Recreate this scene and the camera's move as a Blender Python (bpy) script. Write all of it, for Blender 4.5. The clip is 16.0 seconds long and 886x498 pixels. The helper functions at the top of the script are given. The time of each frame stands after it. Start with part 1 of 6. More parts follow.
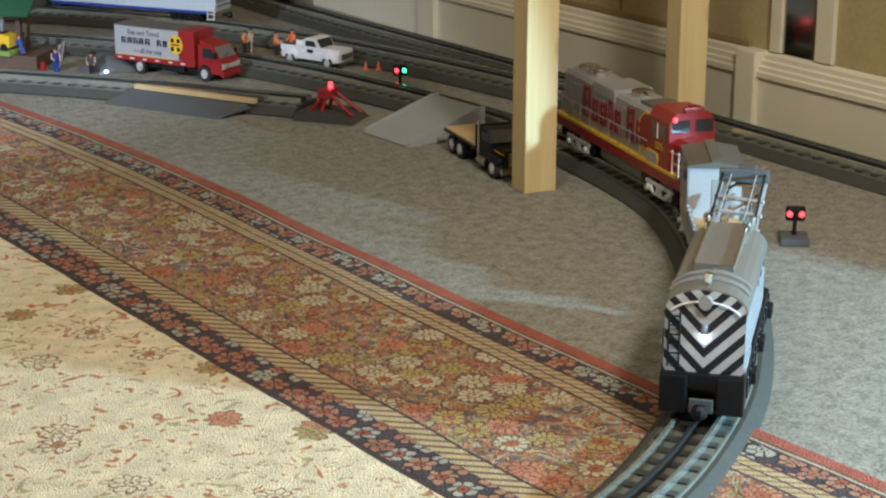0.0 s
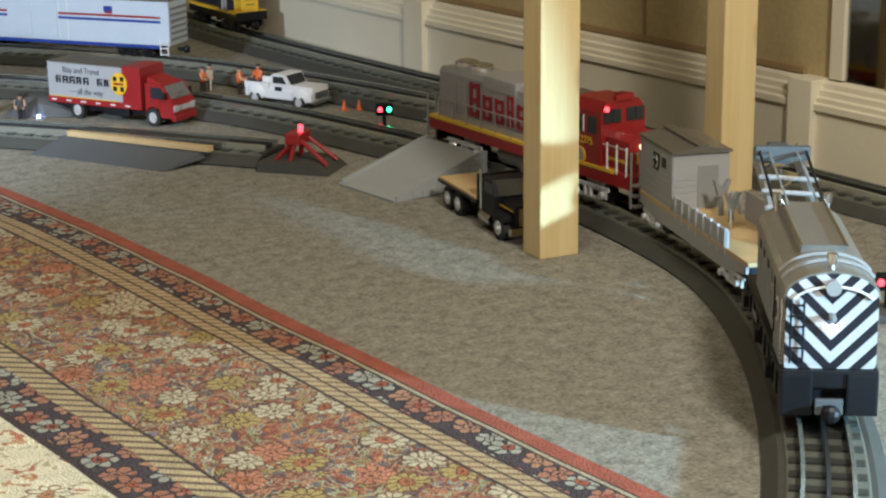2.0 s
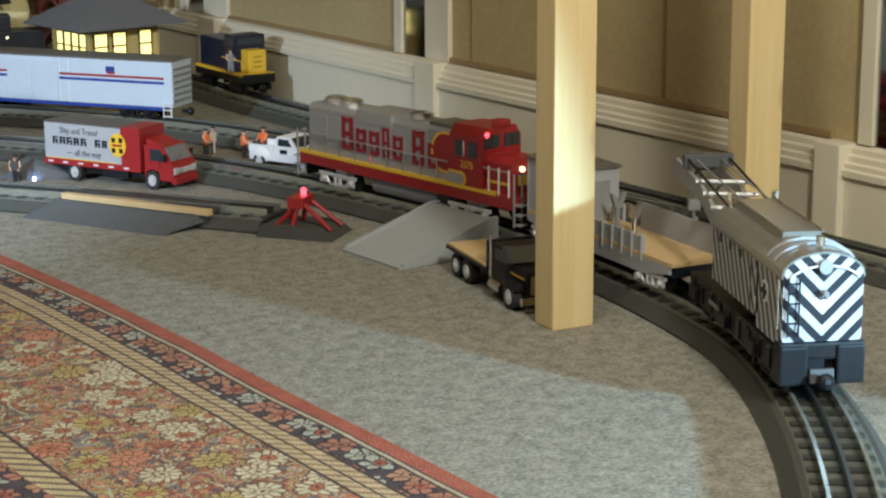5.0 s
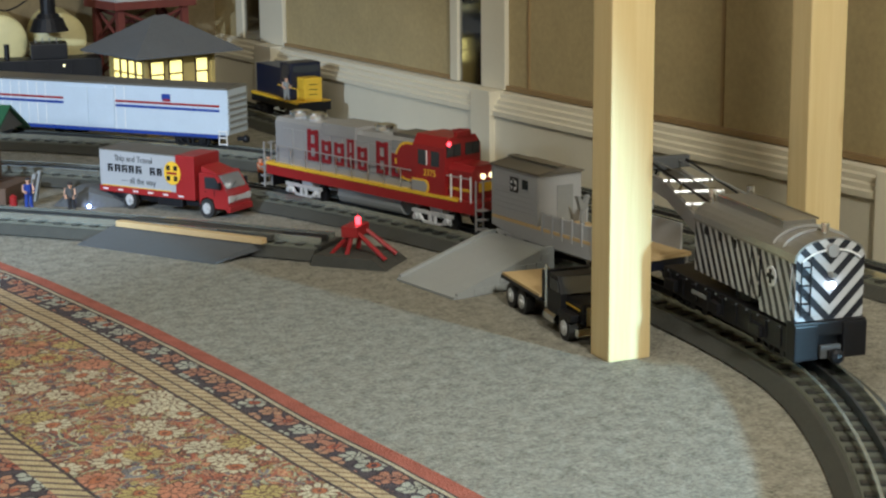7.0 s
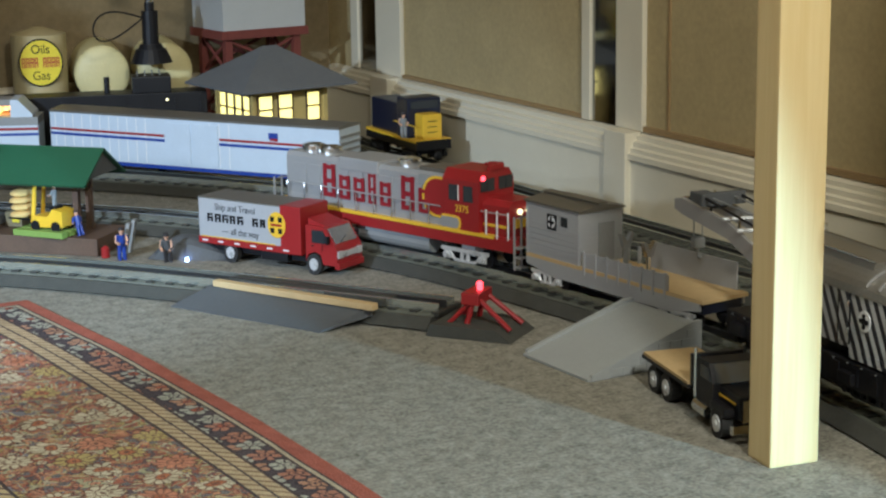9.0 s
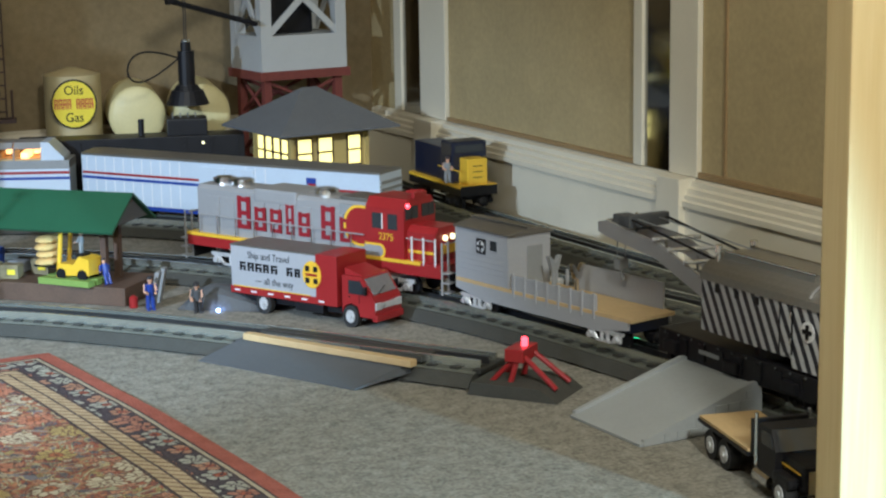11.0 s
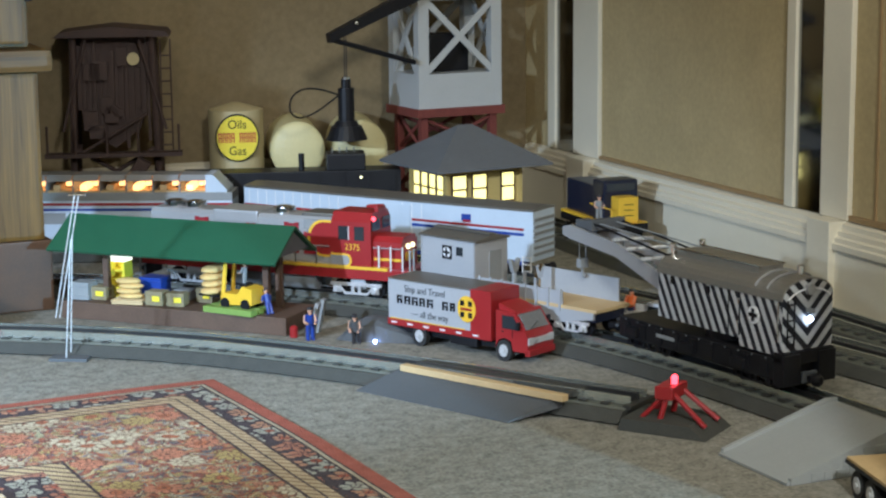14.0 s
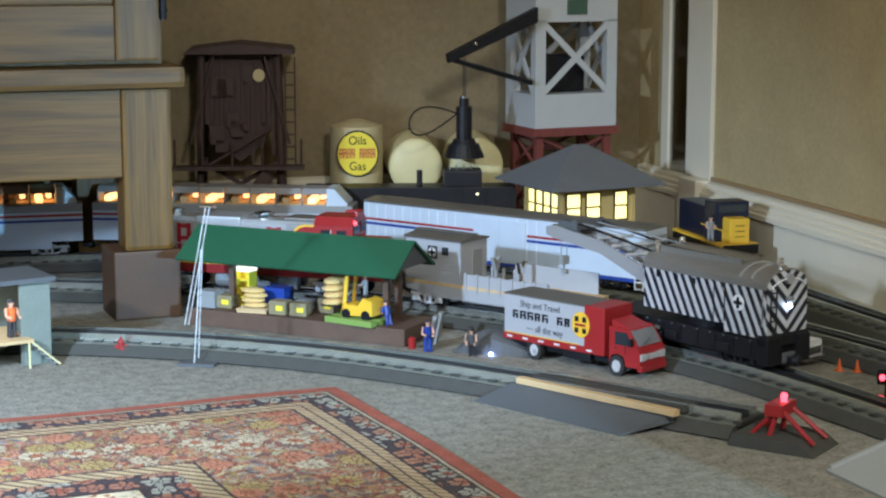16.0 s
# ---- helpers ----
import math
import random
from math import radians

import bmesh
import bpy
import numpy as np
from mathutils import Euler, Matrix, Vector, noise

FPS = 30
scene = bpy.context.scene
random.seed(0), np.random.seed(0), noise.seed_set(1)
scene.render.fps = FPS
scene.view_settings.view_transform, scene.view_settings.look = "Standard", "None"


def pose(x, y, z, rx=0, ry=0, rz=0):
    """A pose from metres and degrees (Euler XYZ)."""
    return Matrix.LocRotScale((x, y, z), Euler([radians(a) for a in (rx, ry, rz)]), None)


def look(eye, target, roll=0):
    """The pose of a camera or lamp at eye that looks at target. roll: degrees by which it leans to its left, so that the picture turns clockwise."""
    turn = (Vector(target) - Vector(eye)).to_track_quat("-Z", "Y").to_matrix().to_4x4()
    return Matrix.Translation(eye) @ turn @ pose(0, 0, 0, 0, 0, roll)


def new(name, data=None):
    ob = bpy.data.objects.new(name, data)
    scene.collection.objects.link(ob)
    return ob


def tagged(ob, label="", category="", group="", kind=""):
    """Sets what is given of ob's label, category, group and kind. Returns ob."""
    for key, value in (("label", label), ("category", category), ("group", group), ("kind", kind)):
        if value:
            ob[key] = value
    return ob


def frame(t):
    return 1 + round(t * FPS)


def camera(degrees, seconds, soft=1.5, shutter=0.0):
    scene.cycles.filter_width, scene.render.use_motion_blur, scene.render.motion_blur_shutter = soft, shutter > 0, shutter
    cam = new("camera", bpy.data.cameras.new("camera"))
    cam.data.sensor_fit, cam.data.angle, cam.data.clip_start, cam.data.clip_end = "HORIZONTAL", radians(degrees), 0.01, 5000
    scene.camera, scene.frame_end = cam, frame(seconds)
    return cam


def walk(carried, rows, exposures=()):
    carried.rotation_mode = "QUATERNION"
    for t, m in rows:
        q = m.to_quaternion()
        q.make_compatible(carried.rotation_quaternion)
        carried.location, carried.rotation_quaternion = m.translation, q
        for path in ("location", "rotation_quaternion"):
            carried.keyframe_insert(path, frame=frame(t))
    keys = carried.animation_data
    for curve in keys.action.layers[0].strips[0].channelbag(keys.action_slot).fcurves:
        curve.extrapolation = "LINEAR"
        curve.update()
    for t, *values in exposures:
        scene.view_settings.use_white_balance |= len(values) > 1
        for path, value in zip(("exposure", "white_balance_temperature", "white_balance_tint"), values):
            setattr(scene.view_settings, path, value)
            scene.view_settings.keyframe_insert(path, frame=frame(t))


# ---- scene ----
cam = camera(26.5, 16.0, soft=2.3)
PATH = [
    (0, -0.433, -0.461, 0.665, 72.93, -0.21, -34.17),
    (0.5, -0.355, -0.340, 0.634, 73.26, 0.34, -35.13),
    (1, -0.282, -0.233, 0.607, 73.32, 0.55, -35.26),
    (1.5, -0.220, -0.137, 0.581, 73.60, 0.69, -35.00),
    (2, -0.167, -0.060, 0.561, 74.19, 0.61, -34.71),
    (2.5, -0.142, -0.013, 0.544, 74.96, 0.30, -34.65),
    (3, -0.127, 0.009, 0.538, 75.46, 0.12, -34.73),
    (3.5, -0.123, 0.013, 0.537, 75.66, 0.08, -34.88),
    (6, -0.087, 0.027, 0.523, 76.93, 0.47, -33.24),
    (6.5, -0.088, 0.030, 0.524, 77.10, 0.52, -32.88),
    (7, -0.084, 0.037, 0.525, 77.26, 0.50, -32.32),
    (7.5, -0.072, 0.054, 0.531, 77.29, 0.59, -31.66),
    (8, -0.050, 0.098, 0.538, 77.30, 0.74, -30.88),
    (8.5, -0.013, 0.169, 0.538, 77.42, 0.66, -29.79),
    (9, 0.041, 0.259, 0.533, 77.62, 0.82, -28.64),
    (11.5, 0.105, 0.365, 0.517, 79.14, 0.81, -26.67),
    (12, 0.104, 0.370, 0.522, 79.18, 0.74, -25.98),
    (12.5, 0.098, 0.359, 0.524, 79.28, 0.65, -25.20),
    (13, 0.088, 0.344, 0.527, 79.54, 0.55, -24.33),
    (13.5, 0.080, 0.333, 0.530, 79.75, 0.53, -23.45),
    (14, 0.069, 0.312, 0.536, 79.94, 0.58, -22.58),
    (14.5, 0.059, 0.298, 0.540, 80.11, 0.50, -21.73),
    (15, 0.054, 0.288, 0.543, 80.36, 0.42, -20.87),
    (15.5, 0.040, 0.273, 0.546, 80.47, 0.16, -20.08),
    (16, 0.026, 0.251, 0.550, 80.41, -0.02, -19.29),
]
walk(cam, [(t, pose(x, y, z, rx, ry, rz)) for t, x, y, z, rx, ry, rz in PATH], exposures=[(0, -0.26, 5900, 14), (1.5, -0.05, 5850, 13), (3, 0.08, 5800, 12), (6, 0.10, 5650, 10), (9, 0.05, 5500, 9), (11.5, 0.20, 5350, 9), (16, 0.20, 5250, 11)])

# ---- light ----
world = bpy.data.worlds.new("room_world")
scene.world = world
world.use_nodes = True
world.node_tree.nodes["Background"].inputs[0].default_value = (0.9, 0.86, 0.75, 1)
world.node_tree.nodes["Background"].inputs[1].default_value = 0.008


def area_lamp(name, eye, target, size, watts, colour):
    data = bpy.data.lights.new(name, "AREA")
    data.shape, data.size, data.energy, data.color = "DISK", size, watts, colour
    ob = new(name, data)
    ob.matrix_world = look(eye, target)
    return ob


# the warm ceiling light, and cool hard lamps low on either side
area_lamp("ceiling_light", (-0.20, 0.75, 2.05), (1.54, 2.05, 0.20), 0.5, 13, (1.0, 0.88, 0.66))
area_lamp("ceiling_light_south", (0.42, -0.40, 1.65), (1.54, 1.95, 0.30), 0.3, 41, (1.0, 0.90, 0.70))


def spot_lamp(name, eye, target, watts, colour, cone, blend, soft):
    data = bpy.data.lights.new(name, "SPOT")
    data.energy, data.color, data.shadow_soft_size, data.spot_size, data.spot_blend = watts, colour, soft, radians(cone), blend
    new(name, data).matrix_world = look(eye, target)


spot_lamp("left_lamp", (-1.25, 0.25, 0.80), (0.95, 3.25, 0.18), 34, (0.90, 0.96, 1.0), 44, 0.6, 0.02)
spot_lamp("right_lamp", (1.38, -0.25, 0.37), (0.234, 1.046, 0.0), 215, (0.50, 0.84, 1.0), 62, 0.07, 0.03)
spot_lamp("desk_lamp", (-0.45, 1.75, 0.60), (0.54, 2.54, 0.0), 96, (0.80, 0.91, 1.0), 50, 0.8, 0.03)


# ---- materials ----
def mat(name, colour, rough=0.6, metal=0.0, vary=0.15, scale=40.0, bump=0.0, fine=300.0, emit=None, strength=0.0, spec=0.5, alpha=None):
    """A surface with grain at two scales: colour varied by a coarse and a fine noise, relief by the fine one."""
    m = bpy.data.materials.new(name)
    m.use_nodes = True
    nt = m.node_tree
    b = nt.nodes["Principled BSDF"]
    b.inputs["Roughness"].default_value, b.inputs["Metallic"].default_value = rough, metal
    b.inputs["Specular IOR Level"].default_value = spec
    tc = nt.nodes.new("ShaderNodeTexCoord")
    n1, n2 = nt.nodes.new("ShaderNodeTexNoise"), nt.nodes.new("ShaderNodeTexNoise")
    for n, s in ((n1, scale), (n2, fine)):
        n.inputs["Scale"].default_value, n.inputs["Detail"].default_value, n.inputs["Roughness"].default_value = s, 6, 0.62
        nt.links.new(tc.outputs["Object"], n.inputs["Vector"])
    add = nt.nodes.new("ShaderNodeMath")
    add.operation = "ADD"
    nt.links.new(n1.outputs["Fac"], add.inputs[0])
    nt.links.new(n2.outputs["Fac"], add.inputs[1])
    ramp = nt.nodes.new("ShaderNodeMapRange")
    ramp.inputs["From Min"].default_value, ramp.inputs["From Max"].default_value = 0.6, 1.4
    ramp.inputs["To Min"].default_value, ramp.inputs["To Max"].default_value = 1 - vary, 1 + vary
    nt.links.new(add.outputs[0], ramp.inputs["Value"])
    mul = nt.nodes.new("ShaderNodeVectorMath")
    mul.operation = "SCALE"
    mul.inputs[0].default_value = colour
    nt.links.new(ramp.outputs[0], mul.inputs["Scale"])
    nt.links.new(mul.outputs[0], b.inputs["Base Color"])
    rr = nt.nodes.new("ShaderNodeMapRange")
    rr.inputs["To Min"].default_value, rr.inputs["To Max"].default_value = max(rough - 0.08, 0.02), min(rough + 0.1, 1)
    nt.links.new(n1.outputs["Fac"], rr.inputs["Value"])
    nt.links.new(rr.outputs[0], b.inputs["Roughness"])
    if bump:
        bp = nt.nodes.new("ShaderNodeBump")
        bp.inputs["Strength"].default_value, bp.inputs["Distance"].default_value = bump, 0.002
        nt.links.new(n2.outputs["Fac"], bp.inputs["Height"])
        nt.links.new(bp.outputs[0], b.inputs["Normal"])
    if emit:
        b.inputs["Emission Color"].default_value = (*emit, 1)
        b.inputs["Emission Strength"].default_value = strength
    return m


M_CARPET = mat("carpet", (0.255, 0.243, 0.203), 0.95, vary=0.6, scale=60, bump=0.8, fine=240, spec=0.1)
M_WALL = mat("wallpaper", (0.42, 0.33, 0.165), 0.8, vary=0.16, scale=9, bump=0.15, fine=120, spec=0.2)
# the same tan paper, its colour darkened for shade at the back
M_BACK_SHADED = mat("back_wall_paper_shaded", (0.215, 0.166, 0.09), 0.8, vary=0.22, scale=4, bump=0.1, fine=90, spec=0.2)
M_TRIM = mat("cream_paint", (0.69, 0.63, 0.48), 0.5, vary=0.05, scale=12)
M_CEIL = mat("ceiling_paint", (0.7, 0.66, 0.56), 0.9, vary=0.04)
M_BLOCK = mat("dark_wood", (0.068, 0.032, 0.012), 0.5, vary=0.3, scale=25)
M_MIRROR = mat("mirror_glass", (0.30, 0.30, 0.29), 0.03, 1.0, vary=0.03)
M_BLACK = mat("black_plastic", (0.009, 0.009, 0.011), 0.45, vary=0.3, spec=0.3)
M_ROADBED = mat("roadbed_grey", (0.052, 0.052, 0.044), 0.75, vary=0.25, scale=60, bump=0.3)
M_TIE = mat("dark_tie", (0.030, 0.029, 0.024), 0.6, vary=0.3, bump=0.2)
M_BEDTOP = mat("track_bed_grey_green", (0.105, 0.110, 0.088), 0.6, vary=0.2, scale=70, bump=0.2)
M_RAIL = mat("rail_steel", (0.55, 0.57, 0.50), 0.20, 0.8, vary=0.15)
M_RAILB = mat("blackened_rail", (0.06, 0.06, 0.06), 0.35, 0.6, vary=0.2)
M_SILVER = mat("silver_paint", (0.36, 0.36, 0.36), 0.38, 0.25, vary=0.06, scale=25)
M_GREYCAR = mat("grey_car_paint", (0.36, 0.37, 0.385), 0.5, 0.0, vary=0.06, scale=25)
M_TRUCK = mat("bright_silver_casting", (0.62, 0.63, 0.64), 0.28, 0.35, vary=0.2)
M_CHROME = mat("bright_chrome", (0.75, 0.75, 0.74), 0.16, 1.0, vary=0.05)
M_RED = mat("red_paint", (0.29, 0.018, 0.019), 0.34, vary=0.1, scale=30)
M_WORD = mat("dark_red_lettering", (0.24, 0.012, 0.02), 0.4)
M_YELLOW = mat("yellow_paint", (0.75, 0.47, 0.03), 0.35, vary=0.08)
M_WHITE = mat("white_paint", (0.74, 0.75, 0.76), 0.4, vary=0.05)
M_COOLWHITE = mat("bluish_white_paint", (0.52, 0.60, 0.69), 0.4, vary=0.05)
M_BLUE = mat("blue_paint", (0.02, 0.05, 0.28), 0.4, vary=0.1)
M_NAVY = mat("dark_navy_paint", (0.008, 0.012, 0.03), 0.35, vary=0.2)
M_GREEN = mat("green_roof_paint", (0.018, 0.085, 0.040), 0.6, vary=0.12, scale=30)
M_GREY = mat("grey_plastic", (0.25, 0.26, 0.26), 0.6, vary=0.1)
M_RAMP = mat("pale_grey_ramp_plastic", (0.34, 0.36, 0.36), 0.5, vary=0.08, scale=30)
M_MATGREY = mat("dark_grey_card", (0.085, 0.09, 0.095), 0.7, vary=0.12, scale=20)
M_SLATE = mat("slate_grey", (0.12, 0.125, 0.13), 0.7, vary=0.15, bump=0.2)
M_ROOFBROWN = mat("weathered_roof_brown", (0.18, 0.168, 0.145), 0.38, 0.45, vary=0.12)
M_SILVERROOF = mat("dull_silver_roof", (0.29, 0.28, 0.255), 0.30, 0.55, vary=0.14, scale=18)
M_DECK = mat("tan_deck", (0.55, 0.40, 0.20), 0.65, vary=0.12, scale=50)
M_STATION = mat("yellow_station_paint", (0.50, 0.38, 0.13), 0.6, vary=0.1)
M_STRIPWOOD = mat("tan_wood_strip", (0.30, 0.20, 0.09), 0.5)
M_WINLIT = mat("lit_window", (0.9, 0.75, 0.3), 0.5, emit=(1.0, 0.80, 0.22), strength=1.6)
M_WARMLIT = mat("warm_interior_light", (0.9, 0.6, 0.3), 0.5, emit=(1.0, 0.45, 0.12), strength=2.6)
M_GLASS = mat("dark_window_glass", (0.03, 0.035, 0.04), 0.08, vary=0.05)
M_PALEGLASS = mat("grey_toy_glass", (0.17, 0.175, 0.18), 0.15, vary=0.15)
M_TYRE = mat("tyre_rubber", (0.02, 0.02, 0.02), 0.8)
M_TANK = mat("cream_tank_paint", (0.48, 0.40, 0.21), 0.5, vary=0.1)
# tank yellow made paler, with the light on the horizontal tanks in its colour
M_TANKLIT = mat("pale_yellow_tank_lit", (0.66, 0.59, 0.30), 0.45, vary=0.06)
M_SIGN = mat("sign_yellow", (0.80, 0.66, 0.04), 0.4, vary=0.05)
M_SIGNRED = mat("sign_red", (0.50, 0.09, 0.04), 0.5)
M_RUST = mat("rusty_red_iron", (0.15, 0.035, 0.025), 0.7, vary=0.3)
M_DARKIRON = mat("dark_brown_iron", (0.048, 0.027, 0.022), 0.7, vary=0.4)
M_TOWERWHITE = mat("tower_grey_white", (0.42, 0.43, 0.42), 0.55, vary=0.05)
M_DOCK = mat("brown_dock", (0.10, 0.060, 0.038), 0.65, vary=0.3, bump=0.2)
M_SACK = mat("straw_sack", (0.68, 0.48, 0.18), 0.8, vary=0.15, bump=0.3)
M_CRATE = mat("olive_crate", (0.24, 0.20, 0.11), 0.7, vary=0.2)
M_ORANGE = mat("orange_plastic", (0.75, 0.16, 0.03), 0.5)
M_SKIN = mat("figure_skin", (0.62, 0.36, 0.23), 0.6)
M_DENIM = mat("figure_denim", (0.03, 0.05, 0.13), 0.7)
M_DARKCLOTH = mat("figure_dark", (0.03, 0.028, 0.03), 0.7)
M_LIGHTCLOTH = mat("figure_light", (0.72, 0.68, 0.62), 0.7)
M_REDGLOW = mat("red_lamp", (0.6, 0.02, 0.02), 0.3, emit=(1.0, 0.05, 0.06), strength=5)
M_GREENGLOW = mat("green_lamp", (0.02, 0.6, 0.2), 0.3, emit=(0.08, 1.0, 0.35), strength=5)
M_WHITEGLOW = mat("white_lamp", (0.9, 0.9, 0.9), 0.3, emit=(0.85, 0.93, 1.0), strength=14)
M_AMBERGLOW = mat("amber_lamp", (0.9, 0.8, 0.4), 0.3, emit=(1.0, 0.9, 0.45), strength=1.8)
M_BLUEGLOW = mat("blue_arc", (0.5, 0.6, 1.0), 0.3, emit=(0.35, 0.5, 1.0), strength=40)


def wood(name, light, dark, axis, rough=0.45, knots=False):
    """Wood whose grain runs along one axis of the object: stretched noise, fine pores and, in pine, knots."""
    m = bpy.data.materials.new(name)
    m.use_nodes = True
    nt = m.node_tree
    b = nt.nodes["Principled BSDF"]
    b.inputs["Roughness"].default_value = rough
    b.inputs["Specular IOR Level"].default_value = 0.3
    tc, mp, mp2 = nt.nodes.new("ShaderNodeTexCoord"), nt.nodes.new("ShaderNodeMapping"), nt.nodes.new("ShaderNodeMapping")
    k = "XYZ".index(axis)
    for node, a, c in ((mp, 3.0, 55.0), (mp2, 12.0, 330.0)):
        node.inputs["Scale"].default_value = [a if i == k else c for i in range(3)]
        nt.links.new(tc.outputs["Object"], node.inputs["Vector"])
    n1, n2 = nt.nodes.new("ShaderNodeTexNoise"), nt.nodes.new("ShaderNodeTexNoise")
    for n, src in ((n1, mp), (n2, mp2)):
        n.inputs["Scale"].default_value, n.inputs["Detail"].default_value, n.inputs["Distortion"].default_value = 1.0, 5, 0.6
        nt.links.new(src.outputs[0], n.inputs["Vector"])
    add = nt.nodes.new("ShaderNodeMath")
    add.operation = "MULTIPLY_ADD"
    add.inputs[1].default_value = 0.45
    nt.links.new(n2.outputs["Fac"], add.inputs[0])
    nt.links.new(n1.outputs["Fac"], add.inputs[2])
    ramp = nt.nodes.new("ShaderNodeValToRGB")
    ramp.color_ramp.elements[0].position, ramp.color_ramp.elements[0].color = 0.50, (*dark, 1)
    ramp.color_ramp.elements[1].position, ramp.color_ramp.elements[1].color = 0.92, (*light, 1)
    nt.links.new(add.outputs[0], ramp.inputs["Fac"])
    out = ramp.outputs["Color"]
    if knots:
        mp3 = nt.nodes.new("ShaderNodeMapping")
        mp3.inputs["Scale"].default_value = [4.5 if i == k else 13 for i in range(3)]
        nt.links.new(tc.outputs["Object"], mp3.inputs["Vector"])
        v = nt.nodes.new("ShaderNodeTexVoronoi")
        v.inputs["Scale"].default_value = 1.0
        nt.links.new(mp3.outputs[0], v.inputs["Vector"])
        mr = nt.nodes.new("ShaderNodeMapRange")
        mr.inputs["From Min"].default_value, mr.inputs["From Max"].default_value = 0.05, 0.14
        mr.inputs["To Min"].default_value, mr.inputs["To Max"].default_value = 0.75, 0.0
        nt.links.new(v.outputs["Distance"], mr.inputs["Value"])
        mx = nt.nodes.new("ShaderNodeMix")
        mx.data_type = "RGBA"
        mx.inputs["B"].default_value = (0.30, 0.13, 0.05, 1)
        nt.links.new(mr.outputs[0], mx.inputs["Factor"])
        nt.links.new(out, mx.inputs["A"])
        out = mx.outputs["Result"]
    nt.links.new(out, b.inputs["Base Color"])
    bp = nt.nodes.new("ShaderNodeBump")
    bp.inputs["Strength"].default_value, bp.inputs["Distance"].default_value = 0.25, 0.001
    nt.links.new(n2.outputs["Fac"], bp.inputs["Height"])
    nt.links.new(bp.outputs[0], b.inputs["Normal"])
    return m


M_PINE = wood("pine_wood", (0.74, 0.59, 0.31), (0.66, 0.50, 0.235), "Z", 0.5, True)
M_OAK_V = wood("oak_wood_upright", (0.165, 0.090, 0.016), (0.052, 0.026, 0.005), "Z", 0.45)
M_OAK = wood("oak_wood", (0.145, 0.078, 0.015), (0.055, 0.028, 0.005), "X", 0.45)


